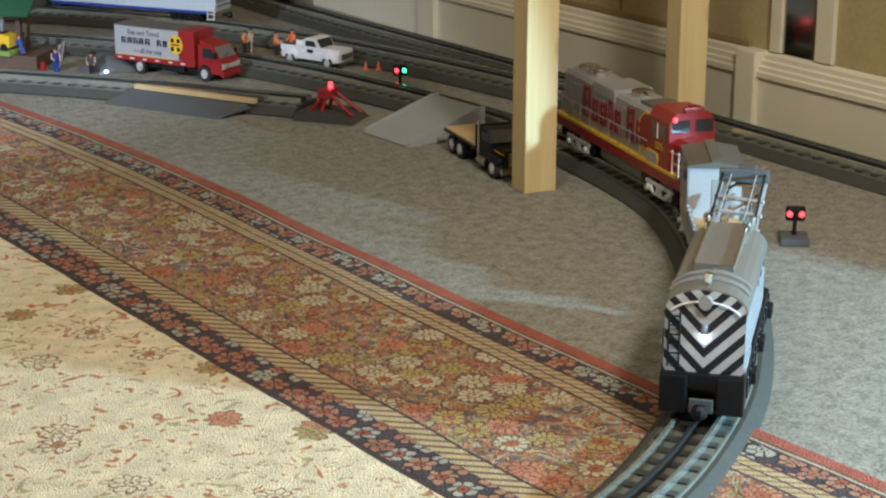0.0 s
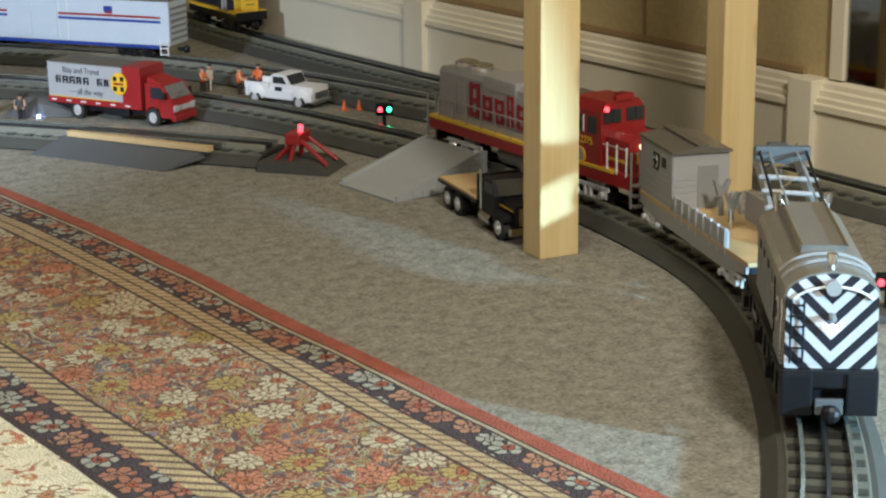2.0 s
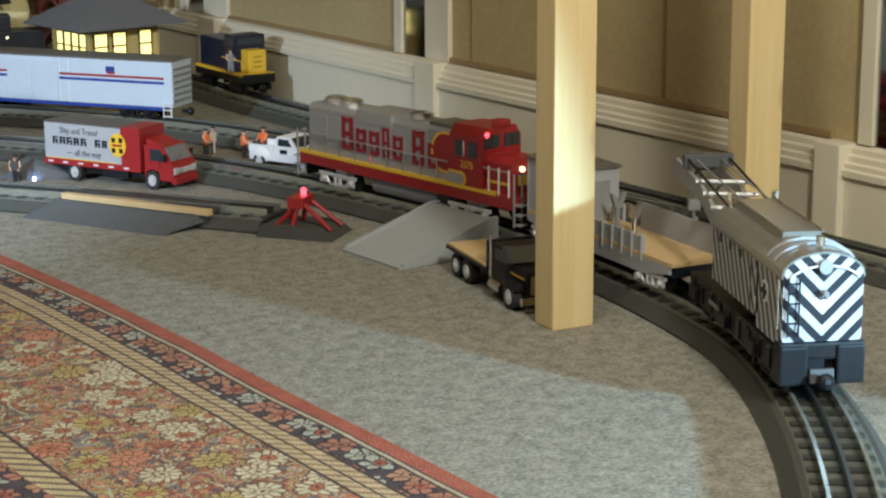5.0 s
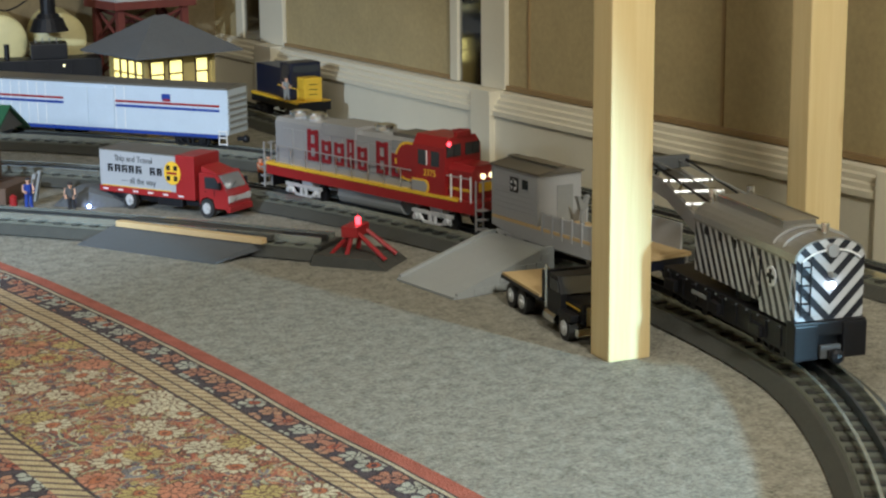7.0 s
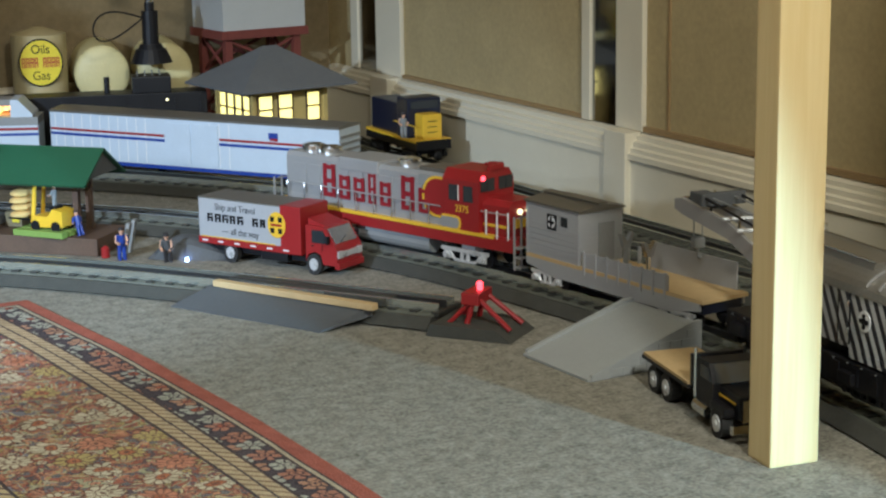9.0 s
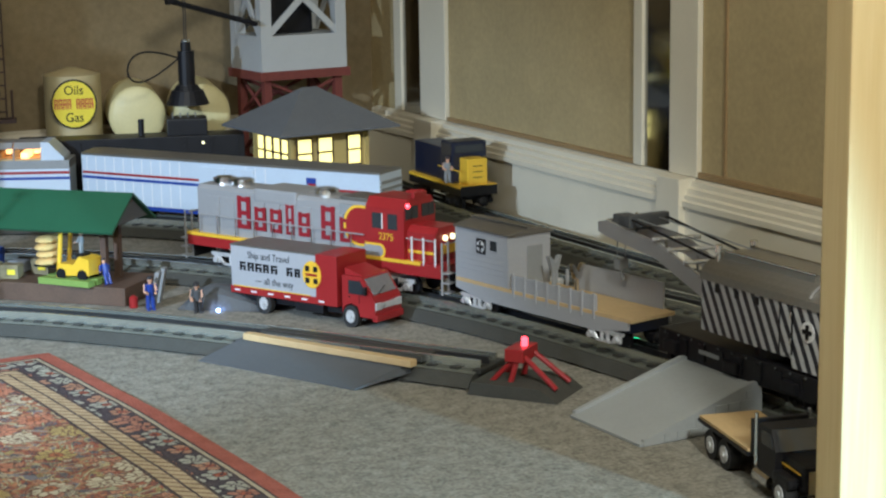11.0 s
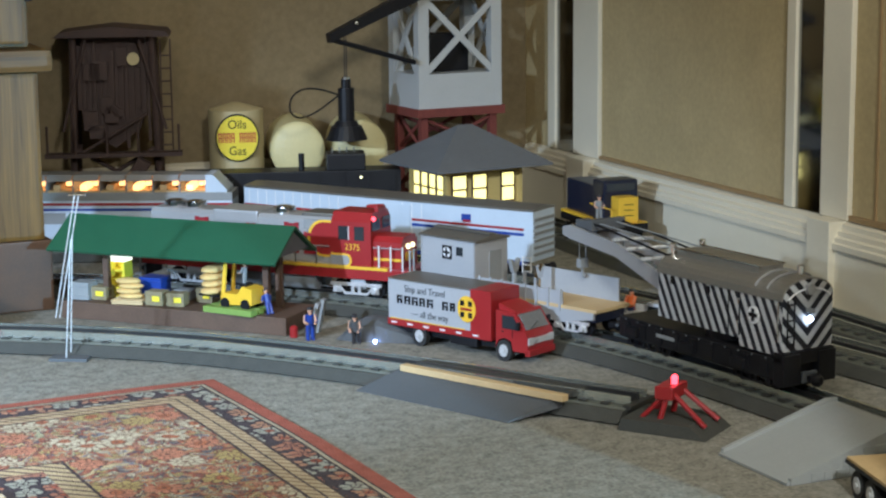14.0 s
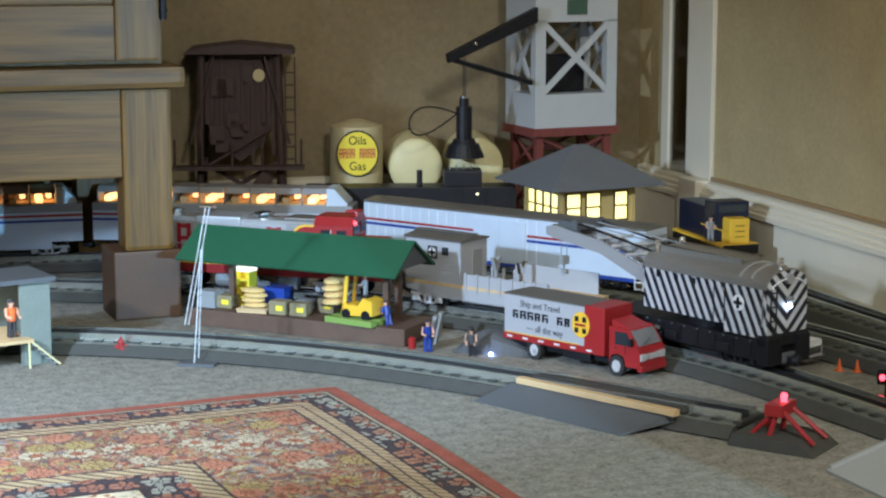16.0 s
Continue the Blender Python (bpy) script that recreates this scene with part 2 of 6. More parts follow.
def rug_material():
    """Bands by the distance from the edges; rosettes and small motifs in each band."""
    m = bpy.data.materials.new("oriental_rug")
    m.use_nodes = True
    nt = m.node_tree
    b = nt.nodes["Principled BSDF"]
    b.inputs["Roughness"].default_value = 0.95
    b.inputs["Specular IOR Level"].default_value = 0.1
    N, K = nt.nodes.new, nt.links.new

    def math_(op, a, c=None):
        n = N("ShaderNodeMath")
        n.operation = op
        for i, v in enumerate((a, c)):
            if v is None:
                continue
            if isinstance(v, (int, float)):
                n.inputs[i].default_value = v
            else:
                K(v, n.inputs[i])
        return n.outputs[0]

    def mix(f, a, c):
        n = N("ShaderNodeMix")
        n.data_type = "RGBA"
        for s, v in ((n.inputs["Factor"], f), (n.inputs["A"], a), (n.inputs["B"], c)):
            if isinstance(v, tuple):
                s.default_value = (*v, 1)
            else:
                K(v, s)
        return n.outputs["Result"]

    tc = N("ShaderNodeTexCoord")
    wob = N("ShaderNodeTexNoise")
    wob.inputs["Scale"].default_value = 6
    K(tc.outputs["UV"], wob.inputs["Vector"])
    sep = N("ShaderNodeSeparateXYZ")
    K(tc.outputs["UV"], sep.inputs[0])
    wv = math_("MULTIPLY", math_("SUBTRACT", wob.outputs["Fac"], 0.5), 0.008)
    d = math_("DIVIDE", math_("ADD", math_("MINIMUM", sep.outputs["X"], sep.outputs["Y"]), wv), 1.13)

    def band(lo, hi):
        return math_("MULTIPLY", math_("GREATER_THAN", d, lo), math_("LESS_THAN", d, hi))

    def vec(op, a, c=None, out="Vector"):
        n = N("ShaderNodeVectorMath")
        n.operation = op
        K(a, n.inputs[0])
        if c is not None:
            if isinstance(c, tuple):
                n.inputs[1].default_value = c
            else:
                K(c, n.inputs[1])
        return n.outputs[out]

    warp = N("ShaderNodeTexNoise")
    warp.inputs["Scale"].default_value = 55
    K(tc.outputs["UV"], warp.inputs["Vector"])
    coord = vec("ADD", tc.outputs["UV"], vec("MULTIPLY", vec("SUBTRACT", warp.outputs["Color"], (0.5, 0.5, 0.5)), (0.014, 0.014, 0)))

    def squiggle(scale, ground, tones):
        """Tendrils and leaves: bands of a distorted noise."""
        n = N("ShaderNodeTexNoise")
        n.inputs["Scale"].default_value, n.inputs["Detail"].default_value, n.inputs["Distortion"].default_value = scale, 2, 1.6
        K(tc.outputs["UV"], n.inputs["Vector"])
        c = ground
        for lo, hi, col in tones:
            c = mix(math_("MULTIPLY", math_("GREATER_THAN", n.outputs["Fac"], lo), math_("LESS_THAN", n.outputs["Fac"], hi)), c, col)
        return c

    def daisies(scale, ground, tones, outline, core, rnd, size, petals, grow=0.0):
        """Round flowers with petals about jittered centres; every flower picks one of the tones, and some are left out."""
        v = N("ShaderNodeTexVoronoi")
        v.voronoi_dimensions = "2D"
        v.inputs["Scale"].default_value, v.inputs["Randomness"].default_value = scale, rnd
        K(coord, v.inputs["Vector"])
        rel = N("ShaderNodeSeparateXYZ")
        K(vec("SUBTRACT", coord, v.outputs["Position"]), rel.inputs[0])
        ang = math_("ARCTAN2", rel.outputs["Y"], rel.outputs["X"])
        wave = math_("ABSOLUTE", math_("SINE", math_("MULTIPLY", ang, petals / 2)))
        reach = math_("ADD", math_("MULTIPLY", wave, 0.30), 0.74)
        r = math_("DIVIDE", v.outputs["Distance"], math_("MULTIPLY", reach, size))
        sc = N("ShaderNodeSeparateColor")
        K(v.outputs["Color"], sc.inputs[0])
        tone = tones[0]
        for k in range(1, len(tones)):
            tone = mix(math_("GREATER_THAN", sc.outputs[0], k / len(tones)), tone, tones[k])
        slit = math_("MULTIPLY", math_("LESS_THAN", wave, 0.34), math_("GREATER_THAN", r, 0.45))
        flower = mix(slit, tone, outline)
        flower = mix(math_("LESS_THAN", r, 0.46), flower, outline)
        flower = mix(math_("LESS_THAN", r, 0.38), flower, mix(math_("GREATER_THAN", sc.outputs[1], 0.5), core, tone))
        flower = mix(math_("LESS_THAN", r, 0.16), flower, outline)
        shown = math_("LESS_THAN", r, 1.0)
        here = math_("GREATER_THAN", sc.outputs[2], grow)
        c = mix(math_("MULTIPLY", math_("LESS_THAN", r, 1.16), here), ground, outline)
        return mix(math_("MULTIPLY", shown, here), c, flower)

    rust, cream, gold, dark = (0.275, 0.098, 0.06), (0.43, 0.37, 0.25), (0.34, 0.26, 0.10), (0.060, 0.046, 0.044)
    ground = squiggle(48, rust, ((0.30, 0.40, (0.10, 0.075, 0.075)), (0.44, 0.47, (0.09, 0.06, 0.05)), (0.55, 0.58, (0.30, 0.24, 0.11)), (0.60, 0.66, (0.42, 0.20, 0.11)), (0.66, 0.75, (0.14, 0.12, 0.12))))
    sage, slate = (0.30, 0.28, 0.17), (0.17, 0.16, 0.17)
    scroll = N("ShaderNodeTexNoise")
    scroll.inputs["Scale"].default_value, scroll.inputs["Detail"].default_value, scroll.inputs["Distortion"].default_value = 17, 1, 2.4
    K(coord, scroll.inputs["Vector"])
    for lo, hi, col in ((0.385, 0.43, sage), (0.43, 0.44, dark), (0.57, 0.58, dark), (0.58, 0.615, (0.40, 0.32, 0.17)), (0.615, 0.65, slate)):
        ground = mix(math_("MULTIPLY", math_("GREATER_THAN", scroll.outputs["Fac"], lo), math_("LESS_THAN", scroll.outputs["Fac"], hi)), ground, col)
    main = daisies(24, daisies(66, ground, (gold, (0.42, 0.20, 0.12), cream, (0.16, 0.14, 0.14)), dark, rust, 1.0, 0.30, 5), (cream, gold, cream, (0.40, 0.17, 0.10)), (0.12, 0.065, 0.045), (0.33, 0.12, 0.06), 0.75, 0.42, 11, 0.34)
    guard = daisies(33, (0.065, 0.052, 0.055), ((0.33, 0.18, 0.11), (0.30, 0.29, 0.23), (0.30, 0.14, 0.09)), (0.045, 0.036, 0.04), (0.30, 0.09, 0.05), 0.25, 0.47, 6)
    leaf = squiggle(38, (0.60, 0.53, 0.37), ((0.28, 0.36, (0.36, 0.30, 0.17)), (0.62, 0.66, (0.42, 0.24, 0.13)), (0.66, 0.74, (0.36, 0.15, 0.09))))
    field = daisies(12, leaf, ((0.34, 0.27, 0.12), (0.60, 0.53, 0.37), (0.44, 0.20, 0.12)), (0.20, 0.12, 0.08), (0.40, 0.20, 0.10), 1.0, 0.20, 9, 0.4)
    dash = N("ShaderNodeTexWave")
    dash.inputs["Scale"].default_value = 36
    dash.bands_direction = "DIAGONAL"
    K(tc.outputs["UV"], dash.inputs["Vector"])
    dashes = mix(math_("GREATER_THAN", dash.outputs["Fac"], 0.70), (0.40, 0.31, 0.17), (0.13, 0.09, 0.07))
    thin = N("ShaderNodeTexWave")
    thin.inputs["Scale"].default_value = 42
    thin.bands_direction = "DIAGONAL"
    K(tc.outputs["UV"], thin.inputs["Vector"])
    stripes = mix(math_("GREATER_THAN", thin.outputs["Fac"], 0.66), (0.38, 0.29, 0.17), (0.22, 0.15, 0.09))
    c = (0.27, 0.088, 0.060)
    for lo, hi, col in ((0.015, 0.017, dark), (0.017, 0.0205, (0.34, 0.29, 0.20)), (0.0205, 0.023, dark), (0.023, 0.049, guard), (0.049, 0.052, dark), (0.052, 0.0625, stripes), (0.0625, 0.0645, dark), (0.0645, 0.075, stripes), (0.075, 0.078, dark), (0.078, 0.222, main), (0.222, 0.225, dark), (0.225, 0.246, dashes), (0.246, 0.285, guard), (0.285, 0.292, dark), (0.292, 9, field)):
        c = mix(band(lo, hi), c, col)
    n2 = N("ShaderNodeTexNoise")
    n2.inputs["Scale"].default_value = 420
    K(tc.outputs["UV"], n2.inputs["Vector"])
    n3 = N("ShaderNodeTexNoise")
    n3.inputs["Scale"].default_value = 40
    n3.inputs["Detail"].default_value = 5
    K(tc.outputs["UV"], n3.inputs["Vector"])
    g = math_("ADD", math_("MULTIPLY", n2.outputs["Fac"], 0.9), math_("MULTIPLY", n3.outputs["Fac"], 0.9))
    sc = N("ShaderNodeVectorMath")
    sc.operation = "SCALE"
    K(c, sc.inputs[0])
    K(math_("ADD", math_("MULTIPLY", g, 1.0), 0.30), sc.inputs["Scale"])
    K(sc.outputs[0], b.inputs["Base Color"])
    bp = N("ShaderNodeBump")
    bp.inputs["Strength"].default_value, bp.inputs["Distance"].default_value = 0.8, 0.003
    K(n2.outputs["Fac"], bp.inputs["Height"])
    K(bp.outputs[0], b.inputs["Normal"])
    return m


M_RUG = rug_material()


def stripes_material(name, chevron):
    """Black and light diagonal warning stripes; a chevron points down the middle of the end wall."""
    m = bpy.data.materials.new(name)
    m.use_nodes = True
    nt = m.node_tree
    b = nt.nodes["Principled BSDF"]
    b.inputs["Roughness"].default_value = 0.4
    N, K = nt.nodes.new, nt.links.new
    tc, sep = N("ShaderNodeTexCoord"), N("ShaderNodeSeparateXYZ")
    K(tc.outputs["Object"], sep.inputs[0])

    def math_(op, a, c=None):
        n = N("ShaderNodeMath")
        n.operation = op
        for i, v in enumerate((a, c)):
            if isinstance(v, (int, float)):
                n.inputs[i].default_value = v
            elif v is not None:
                K(v, n.inputs[i])
        return n.outputs[0]

    if chevron:
        k = math_("SUBTRACT", sep.outputs["Z"], math_("MULTIPLY", math_("ABSOLUTE", sep.outputs["Y"]), 0.95))
        per = 0.0165
    else:
        k = math_("ADD", sep.outputs["Z"], math_("MULTIPLY", sep.outputs["X"], 1.8))
        per = 0.0225
    f = math_("FRACT", math_("DIVIDE", math_("ADD", k, 3.0), per))
    mx = N("ShaderNodeMix")
    mx.data_type = "RGBA"
    mx.inputs["A"].default_value = (0.012, 0.013, 0.02, 1)
    n = N("ShaderNodeTexNoise")
    n.inputs["Scale"].default_value = 60
    K(tc.outputs["Object"], n.inputs["Vector"])
    w = N("ShaderNodeMix")
    w.data_type = "RGBA"
    w.inputs["A"].default_value, w.inputs["B"].default_value = (0.42, 0.43, 0.45, 1), (0.56, 0.57, 0.58, 1)
    K(n.outputs["Fac"], w.inputs["Factor"])
    K(w.outputs["Result"], mx.inputs["B"])
    K(math_("GREATER_THAN", f, 0.5), mx.inputs["Factor"])
    K(mx.outputs["Result"], b.inputs["Base Color"])
    return m


M_STRIPE, M_CHEVRON = stripes_material("diagonal_stripes", False), stripes_material("chevron_stripes", True)


# ---- mesh helpers ----
def B():
    return bmesh.new()


def box(bm, x0, x1, y0, y1, z0, z1, m=None, bevel=0.0):
    r = bmesh.ops.create_cube(bm, size=1)
    vs = r["verts"]
    t = Matrix.Translation(((x0 + x1) / 2, (y0 + y1) / 2, (z0 + z1) / 2)) @ Matrix.Diagonal((x1 - x0, y1 - y0, z1 - z0, 1))
    bmesh.ops.transform(bm, matrix=(m @ t) if m else t, verts=vs)
    if bevel:
        es = list({e for v in vs for e in v.link_edges})
        bmesh.ops.bevel(bm, geom=es, offset=bevel, segments=2, affect="EDGES", profile=0.7)
    return bm


def rod(bm, p, q, r, seg=8, r2=None):
    p, q = Vector(p), Vector(q)
    d = q - p
    m = Matrix.Translation((p + q) / 2) @ d.to_track_quat("Z", "Y").to_matrix().to_4x4()
    bmesh.ops.create_cone(bm, cap_ends=True, segments=seg, radius1=r, radius2=r if r2 is None else r2, depth=d.length, matrix=m)
    return bm


def ball(bm, p, r, sx=1, sy=1, sz=1, seg=10):
    bmesh.ops.create_uvsphere(bm, u_segments=seg, v_segments=max(6, seg // 2 + 1), radius=r, matrix=Matrix.Translation(p) @ Matrix.Diagonal((sx, sy, sz, 1)))
    return bm


def prism(bm, profile, a, b, axis="x", m=None):
    """A profile of 2D points, drawn out along an axis from a to b."""
    def put(u, v, w):
        p = {"x": (w, u, v), "y": (u, w, v), "z": (u, v, w)}[axis]
        p = Vector(p)
        return m @ p if m else p
    va, vb = [bm.verts.new(put(u, v, a)) for u, v in profile], [bm.verts.new(put(u, v, b)) for u, v in profile]
    n = len(profile)
    fs = [bm.faces.new(va), bm.faces.new(vb[::-1])]
    for i in range(n):
        fs.append(bm.faces.new((va[(i + 1) % n], va[i], vb[i], vb[(i + 1) % n])))
    bmesh.ops.recalc_face_normals(bm, faces=fs)
    return bm


def mesh_of(name, bm, material):
    me = bpy.data.meshes.new(name)
    bm.to_mesh(me)
    bm.free()
    for mm in (material if isinstance(material, (list, tuple)) else [material]):
        me.materials.append(mm)
    return me


def part(name, bm, material, parent, label="", at=None):
    ob = new(name, mesh_of(name, bm, material))
    ob.parent = parent
    if at is not None:
        ob.matrix_basis = at
    return tagged(ob, label) if label else ob


def thing(name, label, category, at=None, group="", kind=""):
    ob = new(name)
    ob.empty_display_size = 0.02
    if at is not None:
        ob.matrix_basis = at
    return tagged(ob, label, category, group, kind)


def solid(name, bm, material, label, category, at=None, group="", kind=""):
    ob = new(name, mesh_of(name, bm, material))
    if at is not None:
        ob.matrix_basis = at
    return tagged(ob, label, category, group, kind)


def lettering(name, body, size, material, parent, at, label="", width=1.0):
    cu = bpy.data.curves.new(name, "FONT")
    cu.body, cu.size, cu.extrude, cu.align_x, cu.align_y = body, size, 0.0003, "CENTER", "CENTER"
    tmp = new(name + "_curve", cu)
    me = bpy.data.meshes.new_from_object(tmp.evaluated_get(bpy.context.evaluated_depsgraph_get()))
    bpy.data.objects.remove(tmp)
    me.materials.clear()
    me.materials.append(material)
    me.transform(Matrix.Diagonal((width, 1, 1, 1)))
    ob = new(name, me)
    ob.parent, ob.matrix_basis = parent, at
    return tagged(ob, label) if label else ob


# ---- tracks ----
def spline(points, step=0.004):
    """A smooth curve through the points, sampled at even steps of its length."""
    p = [Vector((x, y)) for x, y in points]
    p = [2 * p[0] - p[1]] + p + [2 * p[-1] - p[-2]]
    out = []
    for i in range(1, len(p) - 2):
        for k in range(24):
            t = k / 24
            out.append(0.5 * (2 * p[i] + (p[i + 1] - p[i - 1]) * t + (2 * p[i - 1] - 5 * p[i] + 4 * p[i + 1] - p[i + 2]) * t * t + (3 * p[i] - p[i - 1] - 3 * p[i + 1] + p[i + 2]) * t ** 3))
    out.append(p[-2])
    a = np.array([(v.x, v.y) for v in out])
    s = np.concatenate([[0], np.cumsum(np.hypot(*np.diff(a, axis=0).T))])
    e = np.arange(0, s[-1], step)
    return e, np.interp(e, s, a[:, 0]), np.interp(e, s, a[:, 1])


MAIN = spline([(-0.22, 3.235), (0.03, 3.215), (0.242, 3.172), (0.424, 3.094), (0.597, 2.995), (0.747, 2.891), (0.885, 2.761), (0.997, 2.602), (1.079, 2.43), (1.137, 2.255), (1.173, 2.061), (1.196, 1.861), (1.196, 1.658), (1.171, 1.474), (1.117, 1.283), (1.016, 1.106), (0.885, 0.938), (0.745, 0.792), (0.62, 0.695), (0.48, 0.615), (0.25, 0.52), (-0.05, 0.45)])
SIDING = spline([(-0.28, 2.93), (0.12, 2.83), (0.412, 2.712), (0.621, 2.566), (0.755, 2.424), (0.862, 2.282), (0.967, 2.128), (1.03, 2.035)])
BACK = spline([(-0.28, 3.39), (0.12, 3.375), (0.503, 3.335), (0.770, 3.23), (0.972, 3.08), (1.122, 2.876), (1.231, 2.662), (1.302, 2.44), (1.35, 2.2), (1.385, 1.963), (1.410, 1.765)])
OUTER = spline([(1.455, 3.40), (1.447, 3.214), (1.436, 2.92), (1.436, 2.62), (1.448, 2.28), (1.455, 1.93), (1.458, 1.59), (1.458, 1.17), (1.458, 0.5), (1.458, -0.4)])
RAIL_Z = 0.026


def along(track, s):
    e, x, y = track
    return Vector((float(np.interp(s, e, x)), float(np.interp(s, e, y)), RAIL_Z))


def car_pose(track, s, half):
    """The pose of a car whose two trucks stand half a wheelbase before and behind s."""
    a, b = along(track, s - half), along(track, s + half)
    d, c = b - a, (a + b) / 2
    return Matrix.Translation(c) @ Matrix.Rotation(math.atan2(d.y, d.x), 4, "Z")


def sweep(bm, track, profile, lo=0.0, hi=None, every=6):
    """A cross-section (offset to the left, height) drawn along a track."""
    e, x, y = track
    hi = e[-1] if hi is None else hi
    idx = [i for i in range(0, len(e), every) if lo <= e[i] <= hi]
    rings = []
    for i in idx:
        j, k = max(i - 1, 0), min(i + 1, len(e) - 1)
        d = Vector((x[k] - x[j], y[k] - y[j])).normalized()
        n = Vector((-d.y, d.x))
        rings.append([bm.verts.new((x[i] + n.x * o, y[i] + n.y * o, z)) for o, z in profile])
    m = len(profile)
    for r, q in zip(rings, rings[1:]):
        for c in range(m):
            bm.faces.new((r[c], r[(c + 1) % m], q[(c + 1) % m], q[c]))
    bm.faces.new(rings[0][::-1])
    bm.faces.new(rings[-1])
    bmesh.ops.recalc_face_normals(bm, faces=bm.faces)
    return bm


def make_track(track, label, step=0.0275):
    e, x, y = track
    t = thing("model_track", label, "train track")
    bm = sweep(B(), track, [(-0.048, 0.0025), (-0.036, 0.014), (0.036, 0.014), (0.048, 0.0025)])
    part("roadbed", bm, M_ROADBED, t)
    part("bed_top", sweep(B(), track, [(-0.0315, 0.0138), (-0.0300, 0.0158), (0.0300, 0.0158), (0.0315, 0.0138)]), M_BEDTOP, t, "grey-green moulded track bed")
    for o, m in ((-0.0185, M_RAIL), (0.0185, M_RAIL), (0.0, M_RAILB)):
        part("rail", sweep(B(), track, [(o - 0.0016, 0.0165), (o - 0.0016, RAIL_Z), (o + 0.0016, RAIL_Z), (o + 0.0016, 0.0165)]), m, t)
    tie = mesh_of("tie", box(B(), -0.0050, 0.0050, -0.0285, 0.0285, 0.0135, 0.0180, bevel=0.0006), M_TIE)
    s = 0.01
    while s < e[-1] - 0.01:
        d = along(track, s + 0.002) - along(track, s - 0.002)
        c = along(track, s)
        ob = new("tie", tie)
        ob.parent = t
        ob.matrix_basis = Matrix.Translation((c.x, c.y, 0)) @ Matrix.Rotation(math.atan2(d.y, d.x), 4, "Z")
        s += step
    return t


# ---- room ----
WALL_EAST = Matrix.Translation((-0.020, 0, 0)) @ Matrix.Diagonal((1, 1, 0.96, 1))


def room():
    bm = B()
    box(bm, -3.2, 1.60, -2.6, 3.60, -0.05, 0.0)
    solid("floor", bm, M_CARPET, "short grey-beige wall-to-wall carpet", "floor", kind="structure")
    w = thing("wall_east", "tan papered wall with cream baseboard and casings", "wall", at=WALL_EAST, kind="structure")
    part("wall_body", box(B(), 1.56, 1.70, -2.6, 3.58, 0, 2.5), M_WALL, w)
    prof = [(1.558, 0.0), (1.536, 0.0), (1.536, 0.088), (1.531, 0.090), (1.531, 0.098), (1.535, 0.100), (1.535, 0.106), (1.540, 0.108), (1.540, 0.115), (1.546, 0.117), (1.546, 0.124), (1.558, 0.128)]
    part("baseboard", prism(B(), prof, -2.55, 3.435, "y"), M_TRIM, w, "cream stepped baseboard")
    for y0, y1 in ((2.419, 2.485), (2.553, 2.575), (3.153, 3.247), (3.32, 3.348), (1.538, 1.561), (1.433, 1.468)):
        part("casing", box(B(), 1.551, 1.5597, y0, y1, 0.129, 2.49, bevel=0.002), M_TRIM, w)
    for y0, y1 in ((2.424, 2.478), (3.158, 3.224), (1.565, 1.606)):
        part("plinth", box(B(), 1.526, 1.5595, y0, y1, 0.0, 0.1285, bevel=0.002), M_TRIM, w)
    for y0, y1 in ((2.485, 2.552), (3.248, 3.319), (1.469, 1.537)):
        part("pane", box(B(), 1.556, 1.5598, y0, y1, 0.129, 2.49), M_MIRROR, w, "narrow dark mirror strip")
    for y in (1.92, 2.365):
        part("panel_joint", box(B(), 1.5572, 1.5598, y - 0.0025, y + 0.0025, 0.137, 2.49), M_STRIPWOOD, w)
    part("panel_frame", box(B(), 1.553, 1.5598, 1.606, 2.419, 0.129, 0.137), M_STRIPWOOD, w)
    part("panel_frame", box(B(), 1.553, 1.5598, 2.576, 3.152, 0.129, 0.135), M_STRIPWOOD, w)
    n = thing("wall_north", "tan papered wall behind the railway", "wall", kind="structure")
    part("wall_body", box(B(), -3.2, 1.56, 3.46, 3.58, 0, 2.4), M_BACK_SHADED, n)
    part("baseboard", prism(B(), [(3.459, 0.0), (3.44, 0.0), (3.44, 0.096), (3.447, 0.101), (3.447, 0.115), (3.459, 0.12)], -3.1, 1.51, "x"), M_TRIM, n, "cream baseboard")
    solid("wall_west", box(B(), -3.3, -3.2, -2.6, 3.58, 0, 2.4), M_BACK_SHADED, "plain tan wall", "wall", kind="structure")
    solid("wall_south", box(B(), -3.2, 1.56, -2.7, -2.6, 0, 2.4), M_BACK_SHADED, "plain tan wall", "wall", kind="structure")
    solid("ceiling", box(B(), -3.2, 1.6, -2.6, 3.58, 2.4, 2.5), M_CEIL, "plain off-white ceiling", "ceiling", kind="structure")
    # rug, its corner by the siding
    bm = B()
    bmesh.ops.create_grid(bm, x_segments=70, y_segments=60, size=0.5)
    for v in bm.verts:
        v.co = Vector(((v.co.x + 0.5) * 2.4, (v.co.y + 0.5) * 3.4, 0))
        v.co.z = 0.0062 + 0.0016 * noise.noise(v.co * 5)
    flat = bm.loops.layers.uv.new("pile")
    for f in bm.faces:
        for lp in f.loops:
            lp[flat].uv = lp.vert.co.xy
    # the long edge does not lie straight
    for v in bm.verts:
        bow = 0.020 * math.sin(math.pi * min(v.co.y, 1.0)) - min(max(v.co.y - 1.0, 0.0), 0.6) * 0.04
        v.co.x -= bow * max(0.0, 1 - v.co.x / 0.8)
    skirt = [e for e in bm.edges if e.is_boundary]
